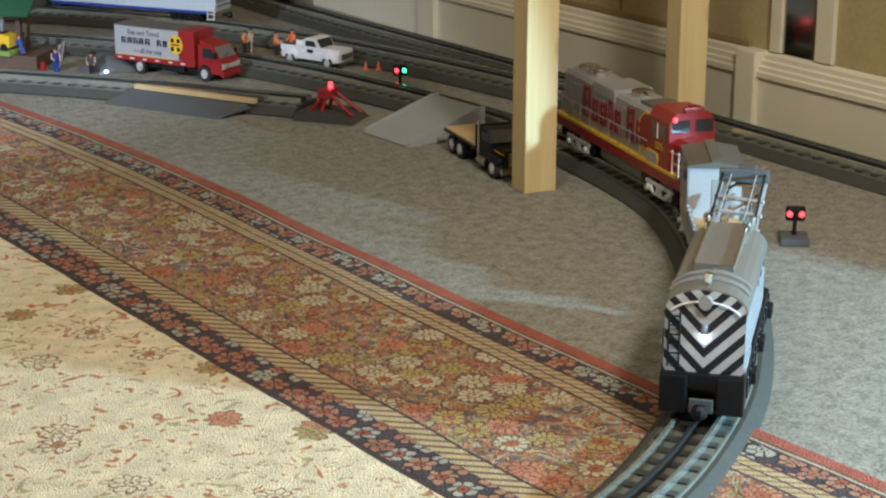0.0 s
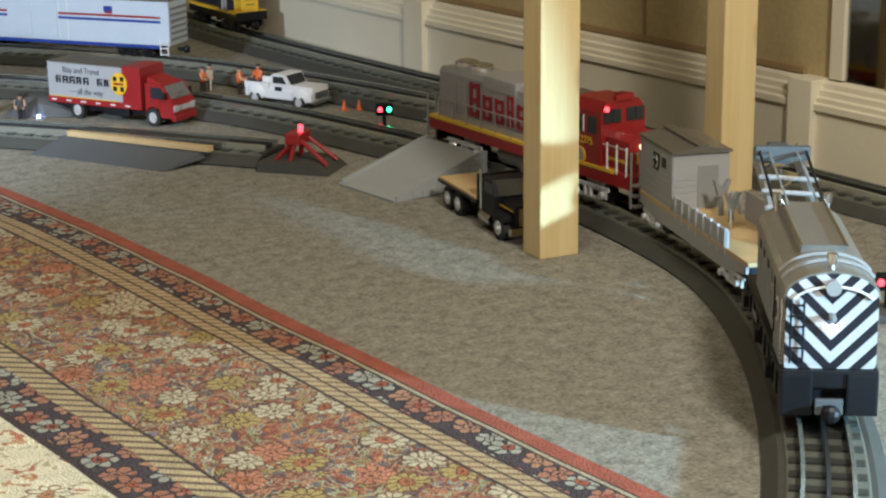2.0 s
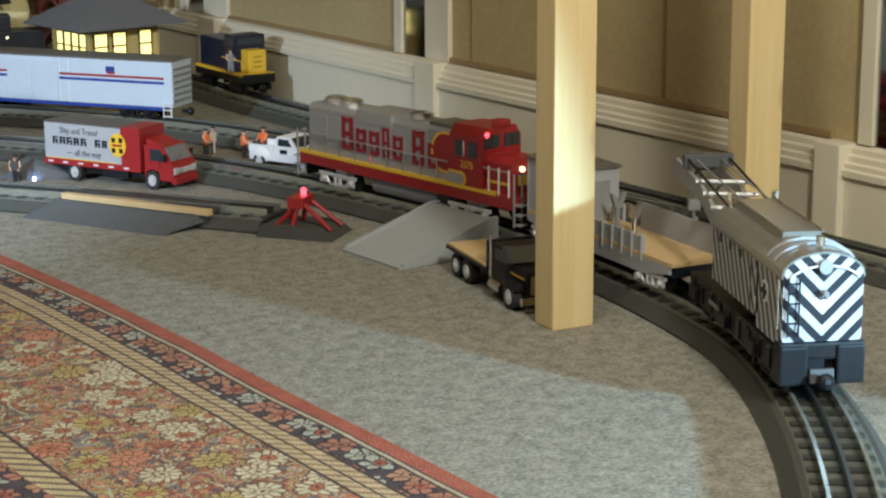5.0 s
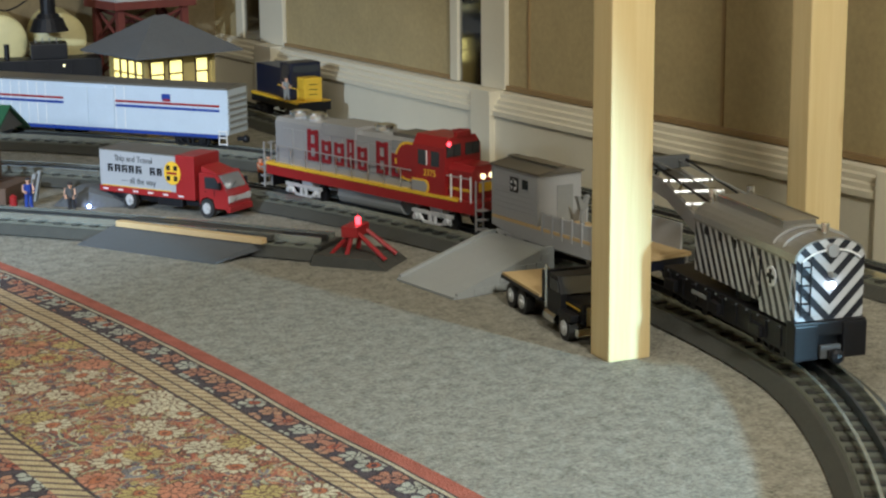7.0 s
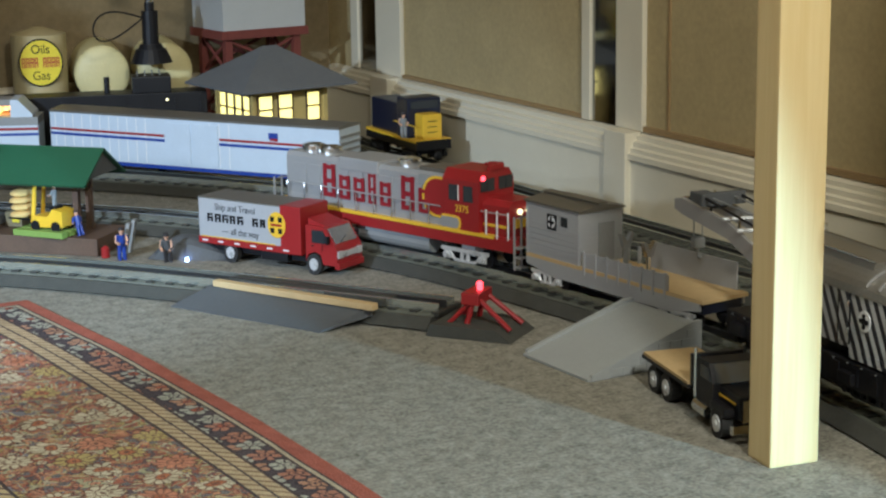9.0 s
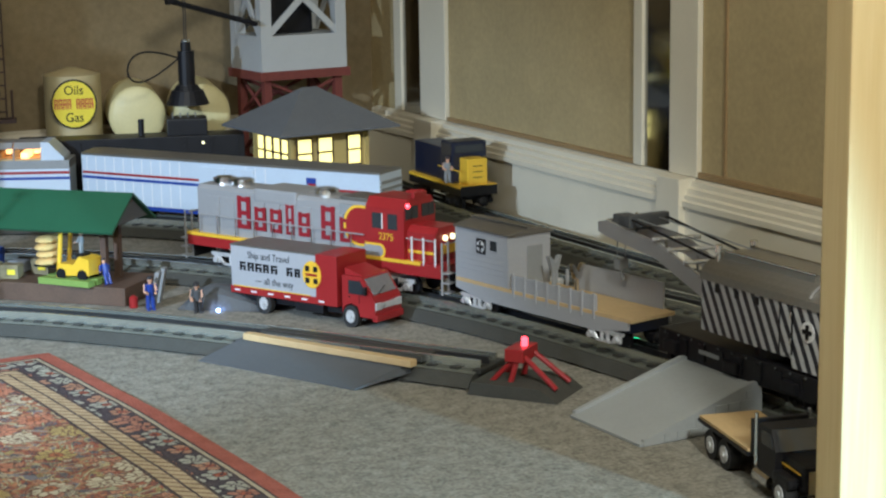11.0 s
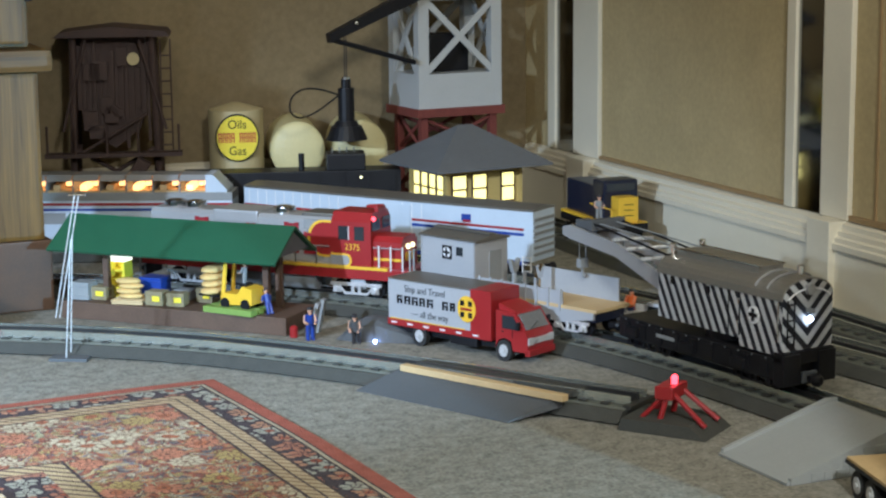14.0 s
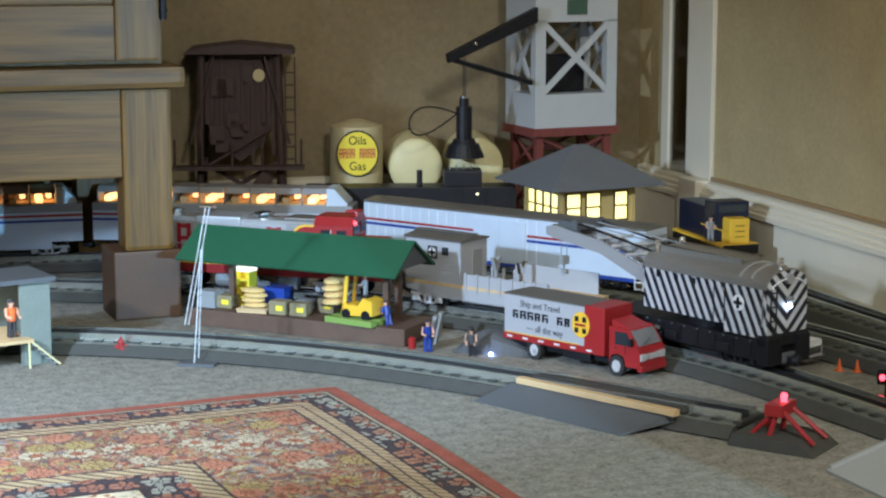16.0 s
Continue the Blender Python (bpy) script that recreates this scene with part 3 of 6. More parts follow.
    r = bmesh.ops.extrude_edge_only(bm, edges=skirt)
    for v in r["geom"]:
        if isinstance(v, bmesh.types.BMVert):
            v.co.z = 0.0005
    m = pose(0.636, 2.387, 0, 0, 0, -177)
    solid("oriental_rug", bm, M_RUG, "worn oriental rug with rust floral borders and cream field", "rug", m)
    # posts
    for x, y, sx, sy, rz in ((1.014, 1.473, 0.0475, 0.038, -8), (1.361, 1.568, 0.0475, 0.038, -8)):
        solid("wooden_post", box(B(), 0, sx, 0, sy, 0, 2.395, bevel=0.0025), M_PINE, "bare square pine post standing on the carpet", "post", pose(x, y, 0.0, 0, 0, rz), group="pine posts")


room()


# ---- rolling stock ----
def wheel_truck(parent, x, material, half=0.024, label="", wide=0.026):
    """A two-axle truck under a car: side frames, four wheels, bolster."""
    bm = B()
    for y in (-wide, wide):
        s = 1 if y > 0 else -1
        lo, hi = min(y, y + s * 0.003), max(y, y + s * 0.003)
        box(bm, x - half - 0.009, x + half + 0.009, lo, hi, 0.0135, 0.0175, bevel=0.0008)
        box(bm, x - half * 0.62, x + half * 0.62, lo, hi, 0.0035, 0.0062, bevel=0.0006)
        for dx in (-1, 1):
            rod(bm, (x + dx * half * 0.6, y + s * 0.0015, 0.0048), (x + dx * half * 0.92, y + s * 0.0015, 0.0145), 0.0016, 6)
            box(bm, x + dx * half - 0.0052, x + dx * half + 0.0052, lo, hi + (0.002 if s > 0 else 0), 0.0055, 0.0140, bevel=0.0008)
            rod(bm, (x + dx * half, y + s * 0.003, 0.0095), (x + dx * half, y + s * 0.0068, 0.0095), 0.0034, 10)
            rod(bm, (x + dx * 0.0045, y + s * 0.0015, 0.005), (x + dx * 0.0045, y + s * 0.0015, 0.0145), 0.0024, 8)
    box(bm, x - 0.010, x + 0.010, -0.024, 0.024, 0.010, 0.020)
    t = part("truck", bm, material, parent, label)
    for dx in (-half, half):
        for y in (-0.019, 0.019):
            part("wheel", rod(B(), (x + dx, y - 0.003, 0.0098), (x + dx, y + 0.003, 0.0098), 0.0098, 16), M_BLACK, t)
    return t


def coupler(parent, x, s):
    bm = box(B(), min(x, x + s * 0.012), max(x, x + s * 0.012), -0.004, 0.004, 0.010, 0.016)
    ball(bm, (x + s * 0.014, 0.0, 0.013), 0.006, 1, 1.2, 1.1)
    part("coupler", bm, M_BLACK, parent)


def bars_word(parent, material, x0, x1, y, z0, z1, widths, heights, side=-1):
    """A word on a car's side, as plain upright bars."""
    bm, n = B(), sum(widths) + 0.35 * (len(widths) - 1)
    u, x = (x1 - x0) / n, x0
    for w, h in zip(widths, heights):
        if w > 0.3:
            st = w * u * 0.29
            top = z0 + (z1 - z0) * h
            for a in (x, x + w * u - st):
                box(bm, a, a + st, y - 0.0006, y + 0.0006, z0, top)
            for zz in (z0, (z0 + top) / 2 - st / 2, top - st):
                box(bm, x + st, x + w * u - st, y - 0.0006, y + 0.0006, zz, zz + st * 0.8)
        x += (w + 0.35) * u
    part("lettering", bm, material, parent, "red letter-like bars")


def locomotive():
    t = thing("diesel_locomotive", "silver and red model diesel road-switcher locomotive on the track", "model locomotive")
    L0, L1 = -0.192, 0.192
    part("frame", box(B(), L0, L1, -0.031, 0.031, 0.022, 0.036, bevel=0.001), M_RED, t, "red frame with yellow edge")
    part("edge_stripe", box(B(), L0, L1 - 0.03, -0.0318, 0.0318, 0.0335, 0.0368), M_YELLOW, t, "yellow stripe")
    part("hood_base", box(B(), L0 + 0.014, L1 - 0.085, -0.0255, 0.0255, 0.036, 0.0445), M_SILVER, t, "silver lower hood")
    hood = [(-0.025, 0.0445), (-0.025, 0.086), (-0.021, 0.0905), (0.021, 0.0905), (0.025, 0.086), (0.025, 0.0445)]
    h = part("long_hood", prism(B(), hood, L0 + 0.014, 0.085, "x"), M_SILVER, t, "silver long hood")
    for i in range(9):
        x = L0 + 0.03 + i * 0.024
        part("hood_door", box(B(), x, x + 0.020, -0.0262, -0.0248, 0.047, 0.079), M_SILVER, h)
        part("hood_door", box(B(), x, x + 0.020, 0.0248, 0.0262, 0.047, 0.079), M_SILVER, h)
    for x in (-0.155, -0.125, 0.005):
        bm = rod(B(), (x, 0, 0.0905), (x, 0, 0.0965), 0.0145, 20)
        rod(bm, (x, 0, 0.0965), (x, 0, 0.098), 0.0105, 16)
        part("roof_fan", bm, M_CHROME, h, "round chrome roof fan")
    part("dynamic_brake", box(B(), -0.085, -0.02, -0.027, 0.027, 0.078, 0.0935, bevel=0.003), M_SILVER, h)
    part("vent_grille", box(B(), 0.045, 0.082, -0.0268, 0.0268, 0.076, 0.0875, bevel=0.0006), M_GREY, h)
    part("roof_duct", box(B(), 0.04, 0.084, -0.020, 0.020, 0.0905, 0.0945, bevel=0.001), M_ROOFBROWN, h)
    # cab and low nose
    cabp = [(-0.030, 0.036), (-0.030, 0.088), (-0.022, 0.0985), (0.022, 0.0985), (0.030, 0.088), (0.030, 0.036)]
    cab = part("cab", prism(B(), cabp, 0.085, 0.139, "x"), M_RED, t, "red cab")
    for s in (-1, 1):
        bm = B()
        for x in (0.095, 0.117):
            box(bm, x, x + 0.013, s * 0.0302 - 0.0008, s * 0.0302 + 0.0008, 0.067, 0.083)
        part("side_window", bm, M_GLASS, cab)
        part("window_trim", box(B(), 0.1085, 0.1095, s * 0.0304 - 0.0008, s * 0.0304 + 0.0008, 0.067, 0.083), M_WHITE, cab)
        bm = B()
        for y in (0.004, 0.016):
            box(bm, 0.1388, 0.1402, s * y if s > 0 else -y - 0.011, s * y + 0.011 if s > 0 else -y, 0.078, 0.091)
        part("front_window", bm, M_GLASS, cab)
    part("roof_horn", rod(rod(B(), (0.118, 0.012, 0.102), (0.138, 0.012, 0.102), 0.0015, 8, 0.003), (0.118, 0.005, 0.102), (0.134, 0.005, 0.102), 0.0013, 8, 0.0028), M_RED, cab)
    part("number_board", box(B(), 0.136, 0.141, -0.012, 0.012, 0.0985, 0.104, bevel=0.001), M_RED, cab)
    nose = part("short_hood", prism(B(), [(-0.024, 0.036), (-0.024, 0.066), (-0.017, 0.072), (0.017, 0.072), (0.024, 0.066), (0.024, 0.036)], 0.139, 0.178, "x"), M_RED, t, "red low nose")
    for y in (-0.007, 0.007):
        part("headlight", rod(B(), (0.1775, y, 0.0605), (0.181, y, 0.0605), 0.003, 12), M_AMBERGLOW, nose, "lit round headlight")
    part("nose_emblem", box(B(), 0.1775, 0.1792, -0.013, 0.013, 0.044, 0.054), M_YELLOW, nose)
    part("marker_lamp", ball(B(), (0.1405, -0.024, 0.092), 0.0028), M_REDGLOW, cab, "small red marker lamp")
    # where silver meets red: a bulge edged in yellow, and a hooked stripe below
    def bulge(cx, cz, r, x1, squash=1.0):
        return [(x1, cz - r * squash)] + [(cx - r * math.sin(radians(a)), cz - r * squash * math.cos(radians(a))) for a in range(0, 181, 15)] + [(x1, cz + r * squash)]
    for s in (-1, 1):
        y = s * 0.0264
        part("bulge_edge", prism(B(), bulge(0.072, 0.0665, 0.0215, 0.086), y - 0.0007, y + 0.0007, "y"), M_YELLOW, cab, "yellow edge of the red bulge")
        part("bulge", prism(B(), bulge(0.073, 0.0665, 0.0188, 0.0862), y - 0.0012, y + 0.0012, "y"), M_RED, cab)
        y = s * 0.0304
        part("hook_edge", prism(B(), [(0.20 - p, q) for p, q in bulge(0.095, 0.0432, 0.0078, 0.116)], y - 0.0005, y + 0.0005, "y"), M_YELLOW, cab, "yellow hooked stripe")
        part("hook_fill", prism(B(), [(0.20 - p, q) for p, q in bulge(0.0955, 0.0432, 0.0056, 0.1162)], y - 0.0009, y + 0.0009, "y"), M_SILVER, cab)
        part("nose_stripe", box(B(), 0.141, 0.1775, s * 0.0243 - 0.0006, s * 0.0243 + 0.0006, 0.0445, 0.0475), M_YELLOW, nose)
    bars_word(t, M_WORD, -0.112, 0.062, -0.0268, 0.047, 0.083, (1, .85, .85, .6, .85, .15, 1, .85), (1, .72, .72, .9, .72, .1, 1, .72))
    lettering("number", "2375", 0.0105, M_YELLOW, cab, pose(0.114, -0.0306, 0.0585, 90, 0, 0))
    # handrails
    for s in (-1, 1):
        y = s * 0.0305
        rail = B()
        rod(rail, (L0 + 0.02, y, 0.058), (0.082, y, 0.058), 0.0008, 6)
        rod(rail, (0.142, y, 0.060), (0.18, y, 0.060), 0.0008, 6)
        part("handrail", rail, M_SILVER, t)
        for i in range(9):
            x = L0 + 0.02 + i * 0.0295
            part("stanchion", rod(B(), (x, y, 0.034), (x, y, 0.0585), 0.0009, 6), M_CHROME, t)
        for x in (0.15, 0.166, 0.182):
            part("stanchion", rod(B(), (x, y, 0.034), (x, y, 0.0625), 0.0011, 6), M_WHITE, t)
    for e, s in ((L0, -1), (L1, 1)):
        bm = B()
        for y in (-0.027, 0.027):
            for k in range(3):
                box(bm, min(e, e + s * 0.010), max(e, e + s * 0.010), y - 0.006, y + 0.006, 0.008 + k * 0.010, 0.0095 + k * 0.010)
            for yy in (y - 0.006, y + 0.006):
                box(bm, min(e, e + s * 0.002), max(e, e + s * 0.002), yy - 0.0008, yy + 0.0008, 0.006, 0.060)
        rod(bm, (e + s * 0.001, -0.027, 0.058), (e + s * 0.001, 0.027, 0.058), 0.0009, 6)
        part("end_step", bm, M_SILVER, t, "silver end steps and rails")
        part("pilot", box(B(), min(e, e + s * 0.004), max(e, e + s * 0.004), -0.020, 0.020, 0.006, 0.026), M_BLACK, t)
        coupler(t, e, s)
    bm = B()
    rod(bm, (-0.058, -0.014, 0.015), (0.058, -0.014, 0.015), 0.0115, 14)
    rod(bm, (-0.058, 0.014, 0.015), (0.058, 0.014, 0.015), 0.0115, 14)
    part("fuel_tank", bm, M_GREY, t, "grey rounded fuel tank")
    wheel_truck(t, -0.118, M_TRUCK, 0.026, "bright silver truck", 0.0285)
    wheel_truck(t, 0.118, M_TRUCK, 0.026, "bright silver truck", 0.0285)
    return t


def boom_tender():
    t = thing("boom_tender_car", "grey model work flatcar with tool cabin at one end", "model rail car")
    part("underframe", box(B(), -0.145, 0.145, -0.026, 0.026, 0.018, 0.030), M_NAVY, t, "dark blue underframe")
    part("side_sill", prism(B(), [(-0.145, 0.030), (-0.145, 0.022), (-0.095, 0.014), (0.095, 0.014), (0.145, 0.022), (0.145, 0.030)], -0.031, -0.028, "y"), M_GREYCAR, t)
    part("side_sill", prism(B(), [(-0.145, 0.030), (-0.145, 0.022), (-0.095, 0.014), (0.095, 0.014), (0.145, 0.022), (0.145, 0.030)], 0.028, 0.031, "y"), M_GREYCAR, t)
    d = part("deck", box(B(), -0.145, 0.150, -0.031, 0.031, 0.030, 0.034), M_DECK, t, "tan plank deck")
    c = part("cabin", box(B(), -0.145, -0.050, -0.030, 0.030, 0.034, 0.0915, bevel=0.0008), M_GREYCAR, t, "grey tool cabin")
    part("roof", prism(B(), [(-0.032, 0.0912), (-0.032, 0.0932), (0, 0.0985), (0.032, 0.0932), (0.032, 0.0912)], -0.148, -0.047, "x"), M_ROOFBROWN, c, "grey-brown peaked roof")
    part("roof_walk", box(B(), -0.148, -0.047, -0.006, 0.006, 0.0987, 0.1000), M_ROOFBROWN, c)
    part("emblem", box(B(), -0.106, -0.090, -0.0312, -0.0302, 0.066, 0.083), M_BLACK, c, "black square emblem")
    bm = rod(B(), (-0.098, -0.0313, 0.0745), (-0.098, -0.0318, 0.0745), 0.0066, 16)
    part("emblem_ring", bm, M_WHITE, c)
    bm = box(B(), -0.0995, -0.0965, -0.0324, -0.0319, 0.0685, 0.0805)
    box(bm, -0.104, -0.092, -0.0324, -0.0319, 0.073, 0.076)
    part("emblem_cross", bm, M_BLACK, c)
    part("window", box(B(), -0.082, -0.071, -0.0308, -0.0298, 0.072, 0.083), M_GLASS, c)
    part("window_frame", box(box(B(), -0.0835, -0.0695, -0.0312, -0.0300, 0.083, 0.0845), -0.0835, -0.0695, -0.0312, -0.0300, 0.0705, 0.072), M_GREYCAR, c)
    for z in (0.040, 0.046, 0.052, 0.058, 0.064):
        part("clapboard", box(B(), -0.1448, -0.0502, -0.0306, -0.0300, z, z + 0.0052), M_GREYCAR, c)
        part("clapboard", box(B(), -0.0502, -0.0496, -0.0298, -0.0055, z, z + 0.0052), M_GREYCAR, c)
    for x in (-0.1448, -0.0525):
        part("corner_strip", box(B(), x, x + 0.0022, -0.0311, -0.0302, 0.034, 0.0912), M_GREYCAR, c)
    part("end_door", box(B(), -0.0504, -0.0492, -0.004, 0.018, 0.036, 0.078), M_GREY, c)
    for k in range(6):
        z = 0.041 + k * 0.008
        part("ladder_rung", rod(B(), (-0.1475, -0.028, z), (-0.1475, -0.016, z), 0.0008, 6), M_GREYCAR, c)
    for s in (-1, 1):
        sd = part("low_side", box(B(), -0.045 if s < 0 else 0.0, 0.095 if s < 0 else 0.135, s * 0.029 - 0.0012, s * 0.029 + 0.0012, 0.034, 0.050 if s < 0 else 0.062), M_GREYCAR, t)
        for i in range(8):
            x = -0.042 + i * 0.019
            part("stake", box(B(), x, x + 0.003, s * 0.0305 - 0.0015, s * 0.0305 + 0.0015, 0.026, 0.052), M_GREYCAR, sd)
    sup = B()
    rod(sup, (0.03, 0.0, 0.034), (0.03, 0.0, 0.056), 0.003, 8)
    prism(sup, [(-0.004, 0.054), (-0.009, 0.070), (-0.006, 0.070), (0, 0.061), (0.006, 0.070), (0.009, 0.070), (0.004, 0.054)], 0.027, 0.033, "x")
    part("boom_rest", sup, M_CHROME, t, "silver forked boom rest")
    sup = B()
    rod(sup, (-0.02, 0.01, 0.034), (-0.02, 0.01, 0.056), 0.003, 8)
    prism(sup, [(0.006, 0.054), (0.001, 0.070), (0.004, 0.070), (0.01, 0.061), (0.016, 0.070), (0.019, 0.070), (0.014, 0.054)], -0.023, -0.017, "x")
    part("boom_rest", sup, M_GREY, t)
    coupler(t, -0.145, -1)
    coupler(t, 0.145, 1)
    wheel_truck(t, -0.108, M_TRUCK, 0.020, "", 0.0275)
    wheel_truck(t, 0.108, M_TRUCK, 0.020, "", 0.0275)
    return t


def crane():
    t = thing("wrecking_crane", "black and silver striped model railway crane car", "model crane")
    fr = part("frame", box(B(), -0.125, 0.125, -0.034, 0.034, 0.012, 0.034, bevel=0.002), M_BLACK, t, "black frame")
    part("front_buffer", box(B(), 0.118, 0.134, -0.035, -0.012, 0.008, 0.038, bevel=0.002), M_BLACK, fr)
    part("front_buffer", box(B(), 0.118, 0.134, 0.012, 0.035, 0.008, 0.038, bevel=0.002), M_BLACK, fr)
    part("buffer_beam", box(B(), 0.118, 0.132, -0.035, 0.035, 0.027, 0.040, bevel=0.002), M_BLACK, fr)
    part("deck_ring", rod(B(), (0.02, 0, 0.034), (0.02, 0, 0.044), 0.028, 24), M_BLACK, fr)
    for x in (-0.11, -0.02, 0.06):
        part("outrigger", box(B(), x, x + 0.02, -0.040, 0.040, 0.016, 0.026, bevel=0.002), M_BLACK, fr)
    for i in range(9):
        for y in (-0.0348, 0.0348):
            part("rivet_plate", box(B(), -0.116 + i * 0.027, -0.106 + i * 0.027, y - 0.0008, y + 0.0008, 0.0155, 0.0305, bevel=0.0003), M_BLACK, fr)
    part("coupler_pocket", box(B(), 0.131, 0.1345, -0.010, 0.010, 0.009, 0.020, bevel=0.001), M_MATGREY, fr)
    coupler(fr, 0.13, 1)
    coupler(fr, -0.125, -1)
    for x in (-0.085, 0.085):
        wheel_truck(t, x, M_BLACK, 0.024)
    arch = [(-0.033, 0.044), (-0.033, 0.090)] + [(-0.033 * math.cos(radians(a)), 0.090 + 0.017 * math.sin(radians(a))) for a in range(15, 180, 15)] + [(0.033, 0.090), (0.033, 0.044)]
    h = part("house", prism(B(), arch, -0.060, 0.128, "x"), M_STRIPE, t, "house with black and silver diagonal stripes")
    part("end_wall", prism(B(), [(y * 0.99, z) for y, z in arch], 0.128, 0.1292, "x"), M_CHEVRON, h, "chevron-striped end wall")
    roof = [(-0.0342, 0.0885), (-0.0342, 0.0905)] + [(-0.0342 * math.cos(radians(a)), 0.0905 + 0.018 * math.sin(radians(a))) for a in range(15, 180, 15)] + [(0.0342, 0.0905), (0.0342, 0.0885)]
    rf = part("roof", prism(B(), roof, -0.062, 0.1285, "x"), M_SILVERROOF, h, "silver-brown arched roof")
    part("roof_hatch", prism(B(), [(-0.017, 0.104), (-0.016, 0.112), (0.016, 0.112), (0.017, 0.104)], -0.05, 0.075, "x"), M_SILVERROOF, rf, "raised roof hatch")
    for y in (-0.0165, 0.0165):
        part("hatch_rail", rod(B(), (-0.05, y, 0.113), (0.078, y, 0.113), 0.001, 6), M_CHROME, rf)
    for x in (0.088, 0.105):
        outer = [(-0.0358 * math.cos(radians(a)), 0.0918 + 0.0193 * math.sin(radians(a))) for a in range(20, 161, 14)]
        inner = [(-0.0343 * math.cos(radians(a)), 0.0912 + 0.0178 * math.sin(radians(a))) for a in range(160, 19, -14)]
        bm = prism(B(), outer + inner, x - 0.0009, x + 0.0009, "x")
        part("roof_band", bm, M_SILVER, rf)
    for s in (-1, 1):
        part("cab_skirt", box(B(), 0.067, 0.128, s * 0.0328 - 0.0006, s * 0.0328 + 0.0006, 0.0365, 0.0438), M_STRIPE, h)
    part("end_skirt", box(B(), 0.128, 0.1291, -0.0325, 0.0325, 0.0405, 0.0438), M_CHEVRON, h)
    for i in range(12):
        for y in (-0.0352, 0.0352):
            part("frame_rivet", ball(B(), (-0.112 + i * 0.020, y, 0.0322), 0.0011, seg=6), M_MATGREY, fr)
    part("number_bar", box(B(), -0.060, -0.030, -0.0358, -0.0352, 0.0225, 0.0262), M_GREY, fr, "row of pale bars")
    for x, y in ((0.118, 0.0), (-0.052, -0.02), (-0.052, 0.02)):
        bm = rod(B(), (x, y, 0.100), (x, y, 0.116), 0.0022, 8)
        rod(bm, (x, y, 0.111), (x, y, 0.118), 0.0036, 10)
        part("roof_vent", bm, M_CHROME, rf, "small chrome stack")
    bm, pr = B(), None
    for a in range(25, 156, 13):
        q = (0.131, -0.031 * math.cos(radians(a)), 0.083 + 0.0155 * math.sin(radians(a)))
        if pr:
            rod(bm, pr, q, 0.0009, 6)
        pr = q
    part("grab_rail", bm, M_WHITE, h)
    part("lamp_hood", rod(B(), (0.128, 0, 0.098), (0.134, 0, 0.098), 0.0055, 14), M_SILVER, h)
    part("headlamp", ball(B(), (0.1325, 0, 0.0695), 0.0029), M_WHITEGLOW, h, "bright white headlamp")
    part("lamp_visor", rod(rod(B(), (0.129, 0, 0.0775), (0.1365, 0, 0.0775), 0.0026, 12), (0.129, 0, 0.0775), (0.1385, 0, 0.0775), 0.0012, 8), M_GREY, h, "grey visor over the lamp")
    for k in range(6):
        z = 0.048 + k * 0.0075
        part("ladder_rung", rod(B(), (0.1315, -0.029, z), (0.1315, -0.020, z), 0.0008, 6), M_BLACK, h)
    for y in (-0.029, -0.020):
        part("ladder_rail", rod(B(), (0.1315, y, 0.045), (0.1315, y, 0.090), 0.0008, 6), M_BLACK, h)
    for x in (-0.04, -0.012, 0.016):
        part("side_window", box(B(), x, x + 0.006, -0.0338, -0.0328, 0.080, 0.087, bevel=0.0003), M_BLACK, h)
        part("side_window", box(B(), x, x + 0.006, 0.0328, 0.0338, 0.080, 0.087, bevel=0.0003), M_BLACK, h)
    part("side_door", box(B(), 0.052, 0.066, -0.0339, -0.0331, 0.048, 0.088), M_STRIPE, h)
    bm = B()
    for x in (0.0505, 0.0665):
        box(bm, x, x + 0.0012, -0.0341, -0.0331, 0.047, 0.089)
    box(bm, 0.0505, 0.0677, -0.0341, -0.0331, 0.0885, 0.0897)
    part("door_frame", bm, M_BLACK, h)
    for z in (0.056, 0.078):
        part("door_hinge", rod(B(), (0.0665, -0.0345, z), (0.0665, -0.0345, z + 0.005), 0.0012, 6), M_CHROME, h)
    part("corner_grab", rod(B(), (0.1245, -0.0350, 0.050), (0.1245, -0.0350, 0.088), 0.0009, 6), M_CHROME, h)
    bm = rod(B(), (0.088, -0.0333, 0.070), (0.088, -0.0343, 0.070), 0.0085, 18)
    part("emblem", bm, M_WHITE, h, "white round emblem")
    bm = box(B(), 0.0862, 0.0898, -0.0352, -0.0344, 0.064, 0.076)
    box(bm, 0.082, 0.094, -0.0352, -0.0344, 0.0682, 0.0718)
    part("emblem_cross", bm, M_BLACK, h)
    # boom: two bent plates, cross bars, head with hook
    pr = [(-0.055, 0.060), (-0.055, 0.078), (-0.150, 0.105), (-0.235, 0.113), (-0.248, 0.110), (-0.248, 0.101), (-0.235, 0.098), (-0.150, 0.090)]
    boom = part("boom", prism(prism(B(), pr, -0.0198, -0.0162, "y"), pr, 0.0162, 0.0198, "y"), M_SILVER, t, "silver boom with twin side plates")
    for x, z in ((-0.075, 0.080), (-0.10, 0.088), (-0.125, 0.095), (-0.15, 0.101)):
        part("boom_crossbar", rod(B(), (x, -0.024, z + 0.007), (x + 0.012, 0.024, z + 0.007), 0.0020, 8), M_TRUCK, boom)
